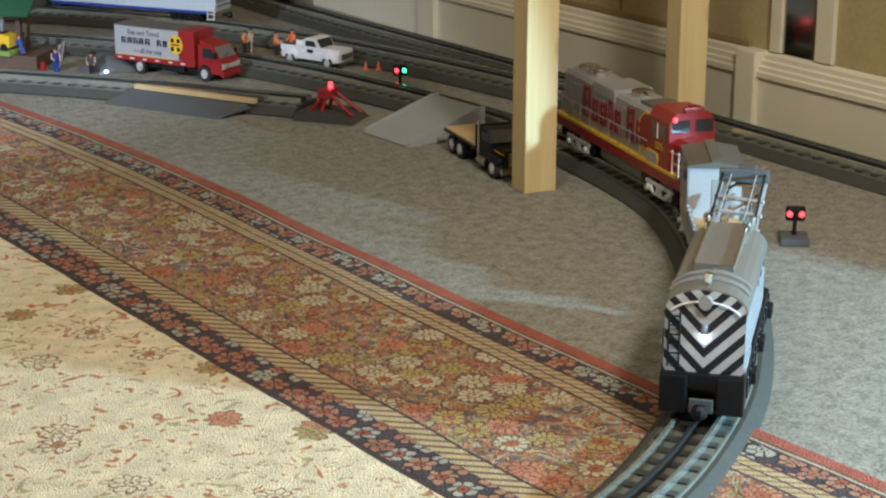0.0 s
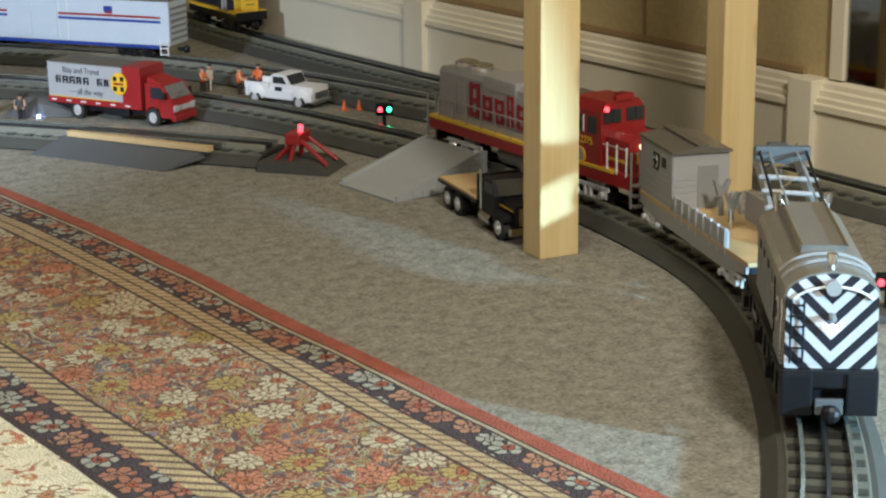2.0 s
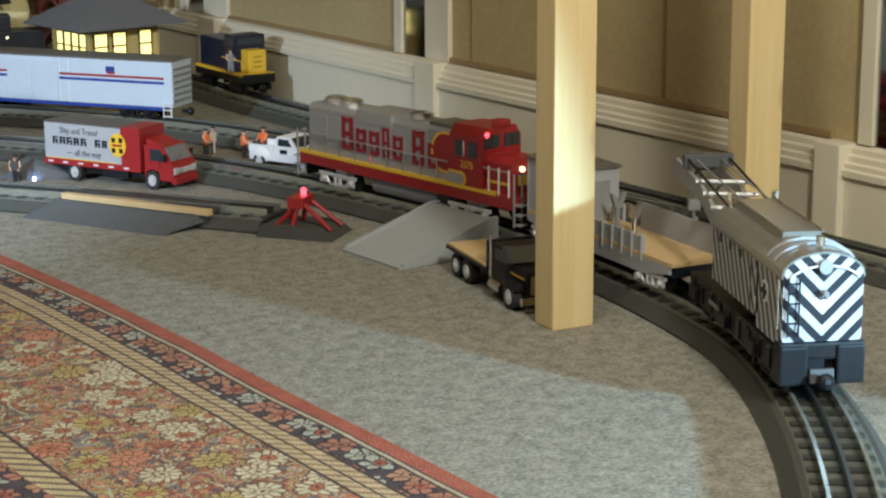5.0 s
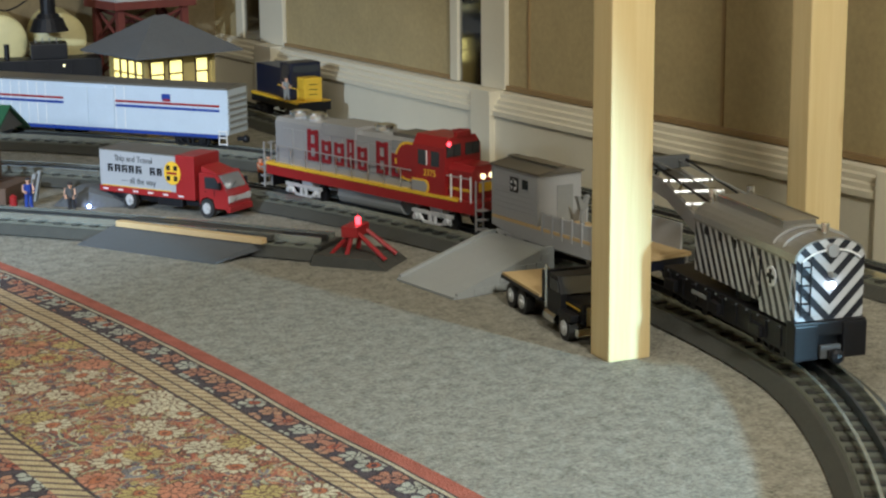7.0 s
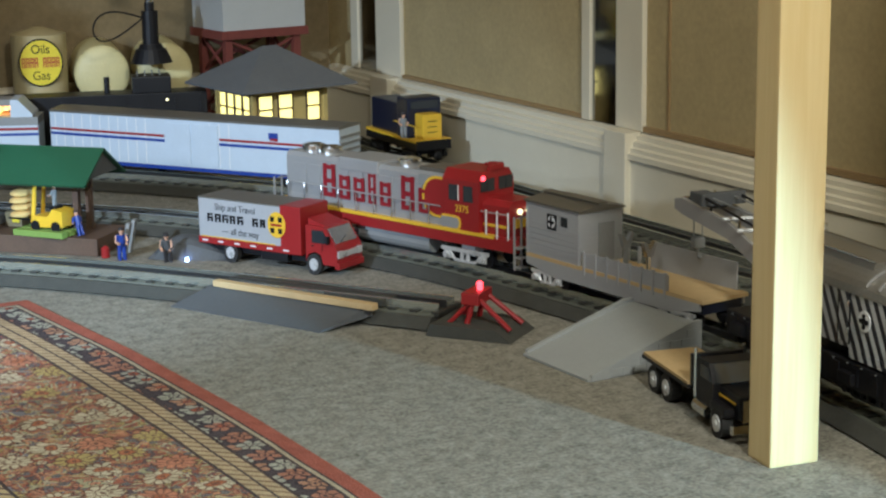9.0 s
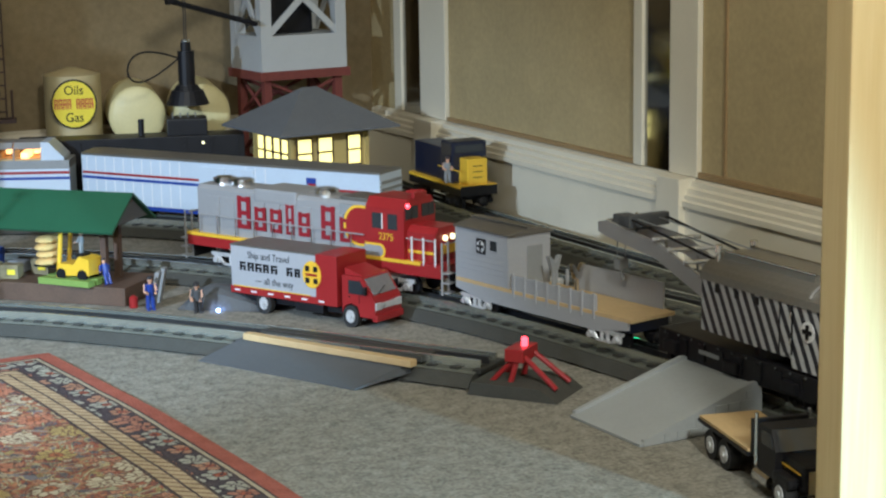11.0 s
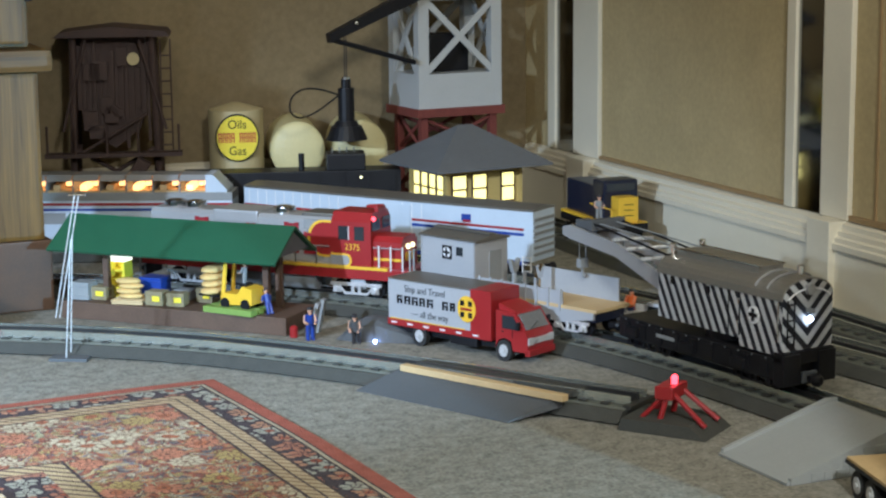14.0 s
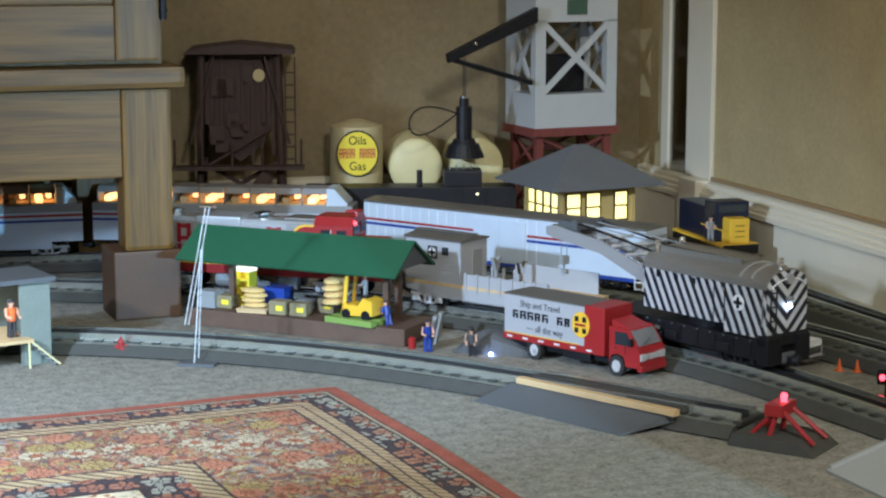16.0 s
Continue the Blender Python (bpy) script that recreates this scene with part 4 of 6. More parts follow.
    for a, b in ((-0.085, -0.135), (-0.135, -0.185), (-0.185, -0.235)):
        part("boom_lacing", rod(B(), (a, -0.018, 0.080 + (-0.085 - a) * 0.24), (b, 0.018, 0.080 + (-0.085 - b) * 0.24), 0.0015, 6), M_CHROME, boom)
    part("boom_head", box(B(), -0.238, -0.196, -0.009, 0.009, 0.108, 0.118, bevel=0.002), M_MATGREY, boom, "dark grey sheave head")
    part("head_beam", box(B(), -0.196, -0.188, -0.024, 0.024, 0.112, 0.124, bevel=0.0015), M_MATGREY, boom, "dark cross beam")
    for y in (-0.020, 0.020):
        part("stay", rod(B(), (-0.190, y, 0.120), (-0.058, y, 0.104), 0.0013, 6), M_BLACK, boom)
    part("sheave", rod(B(), (-0.240, -0.012, 0.104), (-0.240, 0.012, 0.104), 0.009, 16), M_CHROME, boom)
    for y in (-0.012, 0.012):
        part("cable", rod(B(), (-0.20, y, 0.120), (-0.045, y, 0.112), 0.0008, 6), M_GREY, boom)
        part("cable", rod(B(), (-0.236, y * 0.4, 0.10), (-0.236, y * 0.4, 0.073), 0.0006, 6), M_GREY, boom)
    bm = box(B(), -0.240, -0.232, -0.006, 0.006, 0.064, 0.074, bevel=0.001)
    rod(bm, (-0.236, 0, 0.064), (-0.236, 0, 0.057), 0.0015, 8)
    ball(bm, (-0.236, 0.002, 0.055), 0.0026)
    part("hook_block", bm, M_GREY, boom)
    return t


LOCO, TENDER, CRANE = locomotive(), boom_tender(), crane()
LOCO.scale, TENDER.scale, CRANE.scale = (1.10, 1.04, 1.18), (1.02, 1.04, 1.05), (1.11, 1.08, 1.15)


# ---- trains that stand still ----
def mail_car(at):
    t = thing("mail_boxcar", "white model mail boxcar with red and blue stripes", "model rail car", at)
    L = 0.262
    b = part("body", box(B(), -L, L, -0.031, 0.031, 0.022, 0.094, bevel=0.0012), M_COOLWHITE, t, "bluish white ribbed body")
    part("roof", prism(B(), [(-0.032, 0.094), (-0.030, 0.097), (0, 0.101), (0.030, 0.097), (0.032, 0.094)], -L, L, "x"), M_ROOFBROWN, t, "grey-brown roof")
    for z0, z1, m in ((0.066, 0.0695, M_RED), (0.0585, 0.0625, M_BLUE)):
        for x0, x1 in ((-L + 0.002, -0.045), (0.055, L - 0.015)):
            part("stripe", box(B(), x0, x1, -0.0318, -0.0308, z0, z1), m, b)
    for x in (-0.042, 0.008):
        part("door", box(B(), x, x + 0.045, -0.0328, -0.0308, 0.026, 0.088, bevel=0.0005), M_COOLWHITE, b)
    for i in range(14):
        x = -L + 0.01 + i * 0.0172 + (0.10 if i > 10 else 0)
        part("panel_rib", box(B(), x, x + 0.0012, -0.0316, -0.0308, 0.024, 0.092), M_WHITE, b)
    part("emblem", box(B(), 0.142, 0.158, -0.0318, -0.0308, 0.073, 0.083), M_BLUE, b)
    part("emblem_band", box(B(), 0.145, 0.158, -0.0322, -0.0312, 0.071, 0.075), M_RED, b)
    for k in range(6):
        part("end_rib", box(B(), L, L + 0.002, -0.029, 0.029, 0.030 + k * 0.010, 0.034 + k * 0.010), M_GREY, b)
    part("sill", box(B(), -L + 0.02, L - 0.02, -0.029, 0.029, 0.016, 0.022), M_BLUE, t, "dark blue sill")
    bm = B()
    for z in (0.008, 0.018, 0.028):
        rod(bm, (L - 0.016, -0.033, z), (L - 0.002, -0.033, z), 0.001, 6)
    for x in (L - 0.016, L - 0.002):
        rod(bm, (x, -0.033, 0.006), (x, -0.033, 0.030), 0.001, 6)
    part("step", bm, M_WHITE, t, "white stirrup step")
    for x in (-0.19, 0.19):
        wheel_truck(t, x, M_BLACK, 0.022)
    coupler(t, L, 1)
    coupler(t, -L, -1)
    return t


def dome_car(at):
    t = thing("dome_coach", "silver lit model double-deck dome passenger car with striped sides", "model rail car", at, group="passenger train")
    L = 0.215
    b = part("body", box(B(), -L, L, -0.031, 0.031, 0.024, 0.074, bevel=0.0015), M_COOLWHITE, t, "silver-white lower body")
    part("skirt", box(B(), -L + 0.05, L - 0.05, -0.0305, 0.0305, 0.012, 0.026, bevel=0.003), M_COOLWHITE, t)
    part("stripe_band", box(B(), -L, L, -0.0318, -0.0308, 0.0655, 0.0695), M_RED, b)
    part("stripe_band", box(B(), -L, L, -0.0318, -0.0308, 0.057, 0.061), M_BLUE, b)
    part("belt", box(B(), -L, L, -0.0316, 0.0316, 0.073, 0.086, bevel=0.0012), M_GREY, t, "grey belt above the stripes")
    part("grille", box(B(), -0.12, -0.05, -0.0316, -0.0308, 0.036, 0.054), M_GREY, b)
    part("inner_floor", box(B(), -L + 0.01, L - 0.03, -0.026, 0.026, 0.086, 0.088), M_DECK, t)
    n = 9
    for i in range(n):
        x0 = -L + 0.008 + i * (2 * L - 0.05) / n
        x1 = x0 + (2 * L - 0.05) / n
        part("window_post", box(B(), x0, x0 + 0.0022, -0.0305, 0.0305, 0.086, 0.106), M_GREY, t)
        part("roof_panel", prism(B(), [(-0.0305, 0.104), (-0.022, 0.113), (0.022, 0.113), (0.0305, 0.104), (0.022, 0.1115), (-0.022, 0.1115)], x0 + 0.001, x1 - 0.001, "x"), M_SILVER, t)
        # every other seat back glows, the warm lamplight on it put into its material
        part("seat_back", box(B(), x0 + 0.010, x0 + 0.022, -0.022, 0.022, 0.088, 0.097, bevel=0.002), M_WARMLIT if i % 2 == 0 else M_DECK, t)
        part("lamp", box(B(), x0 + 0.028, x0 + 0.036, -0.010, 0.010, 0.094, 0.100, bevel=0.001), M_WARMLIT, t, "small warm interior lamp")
    part("back_wall", box(B(), -L + 0.008, L - 0.045, 0.0285, 0.0300, 0.087, 0.105), M_DECK, t)
    part("dome_end", prism(B(), [(L - 0.042, 0.086), (L - 0.042, 0.1135), (L - 0.030, 0.1135), (L - 0.008, 0.090), (L - 0.008, 0.086)], -0.030, 0.030, "y"), M_COOLWHITE, t, "sloping silver dome end")
    for x in (-0.16, 0.16):
        wheel_truck(t, x, M_SILVER, 0.024)
    coupler(t, L, 1)
    coupler(t, -L, -1)
    return t


def blue_loco(at):
    t = thing("switcher_locomotive", "dark blue model switcher with yellow end parked by the wall", "model locomotive", at)
    part("frame", box(B(), -0.13, 0.13, -0.031, 0.031, 0.020, 0.034), M_BLACK, t)
    part("sill_stripe", box(B(), -0.13, 0.128, -0.0316, 0.0316, 0.031, 0.035), M_YELLOW, t, "yellow sill stripe")
    part("hood", box(B(), -0.12, 0.035, -0.024, 0.024, 0.034, 0.082, bevel=0.003), M_NAVY, t)
    part("cab", box(B(), 0.03, 0.085, -0.030, 0.030, 0.034, 0.094, bevel=0.005), M_NAVY, t, "dark navy cab")
    n = part("nose", box(B(), 0.085, 0.124, -0.017, 0.017, 0.034, 0.072, bevel=0.003), M_YELLOW, t, "bright yellow nose")
    bm = B()
    for z in (0.045, 0.053, 0.061):
        box(bm, 0.1238, 0.1246, -0.008, 0.008, z, z + 0.0011)
    part("nose_louvre", bm, M_BLACK, n)
    part("window", box(B(), 0.0845, 0.0862, -0.024, 0.024, 0.078, 0.089), M_GLASS, t)
    part("handrail", rod(rod(B(), (0.02, -0.031, 0.056), (0.126, -0.031, 0.056), 0.0009, 6), (0.126, -0.031, 0.036), (0.126, -0.031, 0.056), 0.0009, 6), M_YELLOW, t)
    for x in (-0.08, 0.08):
        wheel_truck(t, x, M_BLACK, 0.022)
    coupler(t, 0.13, 1)
    return t


def at_track(track, s, half=0.1):
    return car_pose(track, s, half)


def nearest(track, x, y):
    e, a, b = track
    return float(e[int(np.argmin((a - x) ** 2 + (b - y) ** 2))])


s0 = nearest(BACK, 1.213, 2.71) - 0.262
mail_car(at_track(BACK, s0, 0.19))
s1 = s0 - 0.262 - 0.03 - 0.215
dome_car(at_track(BACK, s1, 0.16))
dome_car(at_track(BACK, s1 - 0.455, 0.16))
b0 = blue_loco(at_track(OUTER, nearest(OUTER, 1.435, 2.95), 0.05))
b0.scale = (0.72, 1.0, 1.08)


figure_later = (1.402, 2.895, 0.0645)


# ---- road vehicles ----
def road_wheel(parent, x, y, r, w=0.008):
    t = part("tyre", rod(B(), (x, y - w / 2, r), (x, y + w / 2, r), r, 18), M_TYRE, parent)
    s = -1 if y < 0 else 1
    bm = rod(B(), (x, y + s * w / 2, r), (x, y + s * (w / 2 + 0.0008), r), r * 0.58, 14)
    rod(bm, (x, y + s * w / 2, r), (x, y + s * (w / 2 + 0.002), r), r * 0.22, 8)
    part("rim", bm, M_TRUCK, t)


def box_truck(at):
    t = thing("delivery_truck", "red toy cab-over truck with grey and red cargo box", "toy truck", at)
    part("chassis", box(B(), -0.125, 0.12, -0.016, 0.016, 0.012, 0.020), M_BLACK, t)
    c = part("cargo_box", box(B(), -0.135, 0.058, -0.028, 0.028, 0.0235, 0.082, bevel=0.0012), M_GREYCAR, t, "grey cargo box")
    part("box_roof", box(B(), -0.136, 0.059, -0.0285, 0.0285, 0.0815, 0.0832), M_ROOFBROWN, c)
    part("red_front", box(B(), 0.022, 0.0595, -0.0288, 0.0288, 0.0225, 0.0838, bevel=0.001), M_RED, c, "red front part of the box")
    part("red_skirt", box(B(), -0.136, 0.05, -0.0286, 0.0286, 0.0225, 0.031), M_RED, c)
    part("yellow_edge", box(B(), -0.13, 0.012, -0.0292, -0.0284, 0.0312, 0.0322), M_YELLOW, c)
    bm = B()
    for i in range(6):
        box(bm, -0.128 + i * 0.031, -0.118 + i * 0.031, -0.0294, -0.0286, 0.0255, 0.0275)
    part("marker_dashes", bm, M_WHITE, c)
    part("round_emblem", rod(B(), (0.016, -0.0285, 0.058), (0.016, -0.0298, 0.058), 0.0165, 24), M_YELLOW, c, "yellow round emblem with a cross")
    bm = B()
    for a in (45, 135, 225, 315):
        box(bm, 0.004, 0.0105, -0.0006, 0.0006, 0.004, 0.0105, m=Matrix.Translation((0.016, -0.0301, 0.058)) @ Matrix.Rotation(radians(a - 45), 4, "Y"))
    part("emblem_quarters", bm, M_BLACK, c)
    part("emblem_bar", box(B(), 0.006, 0.026, -0.0308, -0.0302, 0.0565, 0.0595), M_RED, c)
    lettering("slogan_upper", "Ship and Travel", 0.0125, M_MATGREY, c, pose(-0.064, -0.0284, 0.0715, 90, 0, 0), width=1.0)
    bm = B()
    for i, w in enumerate((0.010, 0.011, 0.011, 0.010, 0.011, 0.0, 0.010, 0.009)):
        x = -0.117 + i * 0.0145
        if w:
            box(bm, x, x + 0.0032, -0.0292, -0.0283, 0.052, 0.0625)
            box(bm, x + w - 0.0032, x + w, -0.0292, -0.0283, 0.052, 0.0625 if i % 2 else 0.0585)
            box(bm, x, x + w, -0.0292, -0.0283, 0.0602, 0.0625)
            box(bm, x, x + w, -0.0292, -0.0283, 0.0558, 0.0578)
    part("name_bars", bm, M_BLACK, c, "black letter-like bars")
    lettering("slogan_lower", "— all the way", 0.0125, M_MATGREY, c, pose(-0.054, -0.0284, 0.041, 90, 0, 0))
    prof = [(0.066, 0.016), (0.066, 0.062), (0.100, 0.062), (0.118, 0.040), (0.122, 0.034), (0.123, 0.014), (0.097, 0.014), (0.093, 0.026), (0.082, 0.029), (0.071, 0.026), (0.067, 0.020)]
    k = part("cab", prism(B(), prof, -0.026, 0.026, "y"), M_RED, t, "red tilt cab")
    for s in (-1, 1):
        part("side_window", prism(B(), [(0.078, 0.041), (0.078, 0.057), (0.098, 0.057), (0.108, 0.043), (0.108, 0.041)], s * 0.0264 - 0.0005, s * 0.0264 + 0.0005, "y"), M_GLASS, k)
        part("headlight", box(B(), 0.1195, 0.1245, s * 0.020 - 0.005, s * 0.020 + 0.005, 0.0235, 0.0325, bevel=0.001), M_TRUCK, k)
        part("wing_mirror", box(B(), 0.108, 0.112, s * 0.0305 - 0.0025, s * 0.0305 + 0.0025, 0.042, 0.052, bevel=0.001), M_BLACK, k)
    part("windscreen", prism(B(), [(0.1022, 0.0595), (0.1168, 0.0418), (0.1182, 0.0418), (0.1036, 0.0595)], -0.022, 0.022, "y"), M_PALEGLASS, k)
    part("wiper", rod(B(), (0.1186, -0.014, 0.0425), (0.1135, 0.004, 0.0488), 0.0005, 6), M_BLACK, k)
    part("roof_deflector", prism(B(), [(0.066, 0.062), (0.066, 0.070), (0.090, 0.064), (0.098, 0.062)], -0.020, 0.020, "y"), M_RED, k)
    for sy in (-1, 1):
        part("door_line", box(B(), 0.0955, 0.0962, sy * 0.0262 - 0.0003, sy * 0.0262 + 0.0003, 0.030, 0.058), M_BLACK, k)
        part("door_handle", box(B(), 0.0775, 0.0815, sy * 0.0266 - 0.0006, sy * 0.0266 + 0.0006, 0.0365, 0.0378), M_CHROME, k)
    part("grille", box(B(), 0.1212, 0.1242, -0.0145, 0.0145, 0.0245, 0.0315), M_TRUCK, k)
    part("bumper", box(B(), 0.118, 0.1265, -0.026, 0.026, 0.010, 0.018, bevel=0.0015), M_RED, k)
    part("fuel_tank", box(B(), -0.02, 0.03, -0.025, -0.014, 0.010, 0.021, bevel=0.002), M_BLACK, t)
    for y in (-0.024, 0.024):
        road_wheel(t, 0.082, y, 0.0135)
        road_wheel(t, -0.075, y, 0.0135)
    return t


def heading(x, y, dx, dy, z=0.0):
    return pose(x, y, z, 0, 0, math.degrees(math.atan2(dy, dx)))


box_truck(heading(0.982, 2.423, 0.463, -0.886, 0.0)).scale = (0.86, 1.0, 1.0)


def pickup(at):
    t = thing("pickup_truck", "white old-style toy pickup truck parked between tracks", "toy truck", at)
    bd = part("body", box(B(), -0.062, 0.062, -0.023, 0.023, 0.011, 0.026, bevel=0.003), M_WHITE, t)
    part("hood", box(B(), 0.018, 0.064, -0.021, 0.021, 0.022, 0.034, bevel=0.005), M_WHITE, bd)
    part("cab", prism(B(), [(-0.016, 0.024), (-0.014, 0.044), (-0.008, 0.049), (0.012, 0.049), (0.022, 0.034), (0.022, 0.024)], -0.0215, 0.0215, "y"), M_WHITE, bd)
    bm = prism(B(), [(-0.009, 0.035), (-0.008, 0.045), (0.010, 0.045), (0.016, 0.035)], -0.0222, -0.0212, "y")
    prism(bm, [(-0.009, 0.035), (-0.008, 0.045), (0.010, 0.045), (0.016, 0.035)], 0.0212, 0.0222, "y")
    prism(bm, [(0.0135, 0.0475), (0.0225, 0.0345), (0.0238, 0.0345), (0.0150, 0.0475)], -0.018, 0.018, "y")
    part("windows", bm, M_GLASS, bd)
    for y in (-0.022, 0.022):
        part("bed_side", box(B(), -0.062, -0.016, y - 0.0015, y + 0.0015, 0.024, 0.034, bevel=0.0005), M_WHITE, bd)
        for x in (-0.040, 0.042):
            part("fender", ball(B(), (x, y * 1.02, 0.019), 0.015, 1.1, 0.35, 0.85, 14), M_WHITE, bd)
            road_wheel(t, x, y * 1.08, 0.0105, 0.007)
    part("grille", box(B(), 0.0635, 0.0655, -0.016, 0.016, 0.016, 0.026), M_CHROME, bd)
    part("bumper", box(B(), 0.064, 0.068, -0.023, 0.023, 0.009, 0.013, bevel=0.001), M_CHROME, bd)
    part("door_mark", box(B(), -0.004, 0.008, -0.0238, -0.0228, 0.024, 0.030), M_NAVY, bd)
    return t


pickup(heading(1.226, 2.375, 0.385, -0.923))


def flatbed(at):
    t = thing("flatbed_truck", "black toy tandem-axle flatbed truck with tan deck", "toy truck", at)
    part("chassis", box(B(), -0.085, 0.085, -0.010, 0.010, 0.016, 0.024), M_BLACK, t)
    part("deck", box(B(), -0.090, 0.008, -0.026, 0.026, 0.026, 0.031), M_DECK, t, "tan plank deck")
    part("deck_rim", box(B(), -0.091, 0.009, -0.0268, 0.0268, 0.0255, 0.0285), M_BLACK, t)
    part("headboard", box(B(), 0.008, 0.013, -0.024, 0.024, 0.027, 0.056, bevel=0.001), M_BLACK, t)
    cb = part("cab", prism(B(), [(0.018, 0.018), (0.018, 0.052), (0.022, 0.056), (0.042, 0.056), (0.050, 0.040), (0.050, 0.018)], -0.022, 0.022, "y"), M_BLACK, t, "glossy black cab")
    part("hood", box(B(), 0.048, 0.088, -0.016, 0.016, 0.018, 0.039, bevel=0.004), M_BLACK, t)
    part("hood_stripe", box(B(), 0.050, 0.082, -0.0166, 0.0166, 0.031, 0.0325), M_YELLOW, t)
    part("window", prism(B(), [(0.026, 0.041), (0.026, 0.052), (0.041, 0.052), (0.046, 0.041)], -0.0226, -0.0216, "y"), M_GLASS, cb)
    part("windscreen", prism(B(), [(0.0425, 0.0555), (0.0505, 0.0405), (0.0515, 0.0405), (0.0435, 0.0555)], -0.019, 0.019, "y"), M_GLASS, cb)
    part("grille", box(B(), 0.0875, 0.0895, -0.013, 0.013, 0.018, 0.036), M_CHROME, t)
    part("bumper", box(B(), 0.088, 0.093, -0.024, 0.024, 0.009, 0.017, bevel=0.001), M_CHROME, t)
    for s in (-1, 1):
        part("fender", box(B(), 0.052, 0.082, s * 0.021 - 0.005, s * 0.021 + 0.005, 0.020, 0.028, bevel=0.003), M_BLACK, t)
        part("step_tank", rod(B(), (0.018, s * 0.021, 0.014), (0.044, s * 0.021, 0.014), 0.006, 12), M_CHROME, t)
        part("exhaust_pipe", rod(B(), (0.015, s * 0.022, 0.02), (0.015, s * 0.022, 0.062), 0.0016, 8), M_CHROME, t)
        for x in (-0.066, -0.038, 0.067):
            road_wheel(t, x, s * 0.021, 0.0125, 0.010)
    return t


flatbed(heading(1.071, 1.633, -0.034, -0.151)).scale = (1.12, 1.1, 1.1)


# ---- lineside ----
def loading_ramp():
    t = thing("loading_ramp", "grey moulded toy loading ramp on the carpet", "toy ramp", heading(1.018, 1.889, 0.005, -0.117))
    # local x runs along the foot, local y up the slope
    W, D, Hh = 0.117, 0.142, 0.040
    part("ramp_body", prism(B(), [(0.0, 0.0005), (0.0, 0.003), (0.130, Hh), (D, Hh), (D, 0.0005)], 0.0, W, "x"), M_RAMP, t, "smooth grey sloping deck")
    for x0 in (-0.0015, W - 0.0035):
        part("curb", prism(B(), [(0.004, 0.0005), (0.004, 0.007), (0.130, Hh + 0.004), (D, Hh + 0.004), (D, 0.0005)], x0, x0 + 0.005, "x"), M_RAMP, t)
    stone = mesh_of("stone", box(B(), 0, 0.0012, 0, 0.0135, 0, 0.0075), M_RAMP)
    for r in range(4):
        for c in range(9):
            y = 0.012 + c * 0.0148 + (0.007 if r % 2 else 0)
            if (r + 1) * 0.009 < (y - 0.002) / 0.130 * Hh + 0.002 and y < D - 0.014:
                ob = new("stone", stone)
                ob.parent = t
                ob.matrix_basis = Matrix.Translation((W + 0.0012, y, 0.002 + r * 0.009))


loading_ramp()


def bumper_stop():
    t = thing("track_bumper", "red steel track bumper with lit red lamp", "track bumper", heading(1.030, 1.995, 0.08, -0.105))
    part("base", prism(B(), [(-0.055, 0.0005), (-0.05, 0.016), (0.03, 0.016), (0.05, 0.0005)], -0.04, 0.04, "y"), M_ROADBED, t, "grey-brown base")
    for s in (-1, 1):
        part("front_leg", rod(B(), (-0.012, s * 0.020, 0.014), (-0.004, s * 0.013, 0.052), 0.0034, 8), M_RED, t)
        part("back_leg", rod(B(), (0.042, s * 0.020, 0.012), (-0.002, s * 0.013, 0.050), 0.0032, 8), M_RED, t)
        part("strut", rod(B(), (-0.034, s * 0.020, 0.014), (-0.004, s * 0.013, 0.050), 0.0028, 8), M_RED, t)
    part("beam", box(B(), -0.018, 0.004, -0.022, 0.022, 0.040, 0.056, bevel=0.002), M_RED, t)
    part("lamp", rod(ball(B(), (-0.003, 0, 0.064), 0.004), (-0.003, 0, 0.055), (-0.003, 0, 0.063), 0.0035, 10), M_REDGLOW, t, "glowing red lamp")
    return t


bumper_stop().scale = (0.95, 0.9, 0.86)


def crossing():
    t = thing("grade_crossing", "dark grey card road ramp with pale wood strip by the siding", "road ramp")
    top = B()
    vs = [top.verts.new(p) for p in ((0.876, 2.087, 0.0015), (0.777, 2.287, 0.0015), (0.836, 2.288, 0.0225), (0.942, 2.088, 0.0225))]
    top.faces.new(vs)
    r = bmesh.ops.extrude_face_region(top, geom=list(top.faces))
    for v in r["geom"]:
        if isinstance(v, bmesh.types.BMVert):
            v.co.z = max(v.co.z - 0.012, 0.0004)
    bmesh.ops.recalc_face_normals(top, faces=top.faces)
    part("ramp_card", top, M_MATGREY, t)
    d = Vector((0.103, -0.199))
    part("strip", box(B(), -0.004, d.length + 0.004, -0.005, 0.006, 0.020, 0.0275, bevel=0.001), M_DECK, t, "pale wooden strip", at=heading(0.834, 2.278, d.x, d.y))
    part("plank", box(B(), 0.0, d.length, 0.010, 0.040, 0.0185, 0.0255), M_ROADBED, t, at=heading(0.844, 2.286, d.x, d.y))


crossing()


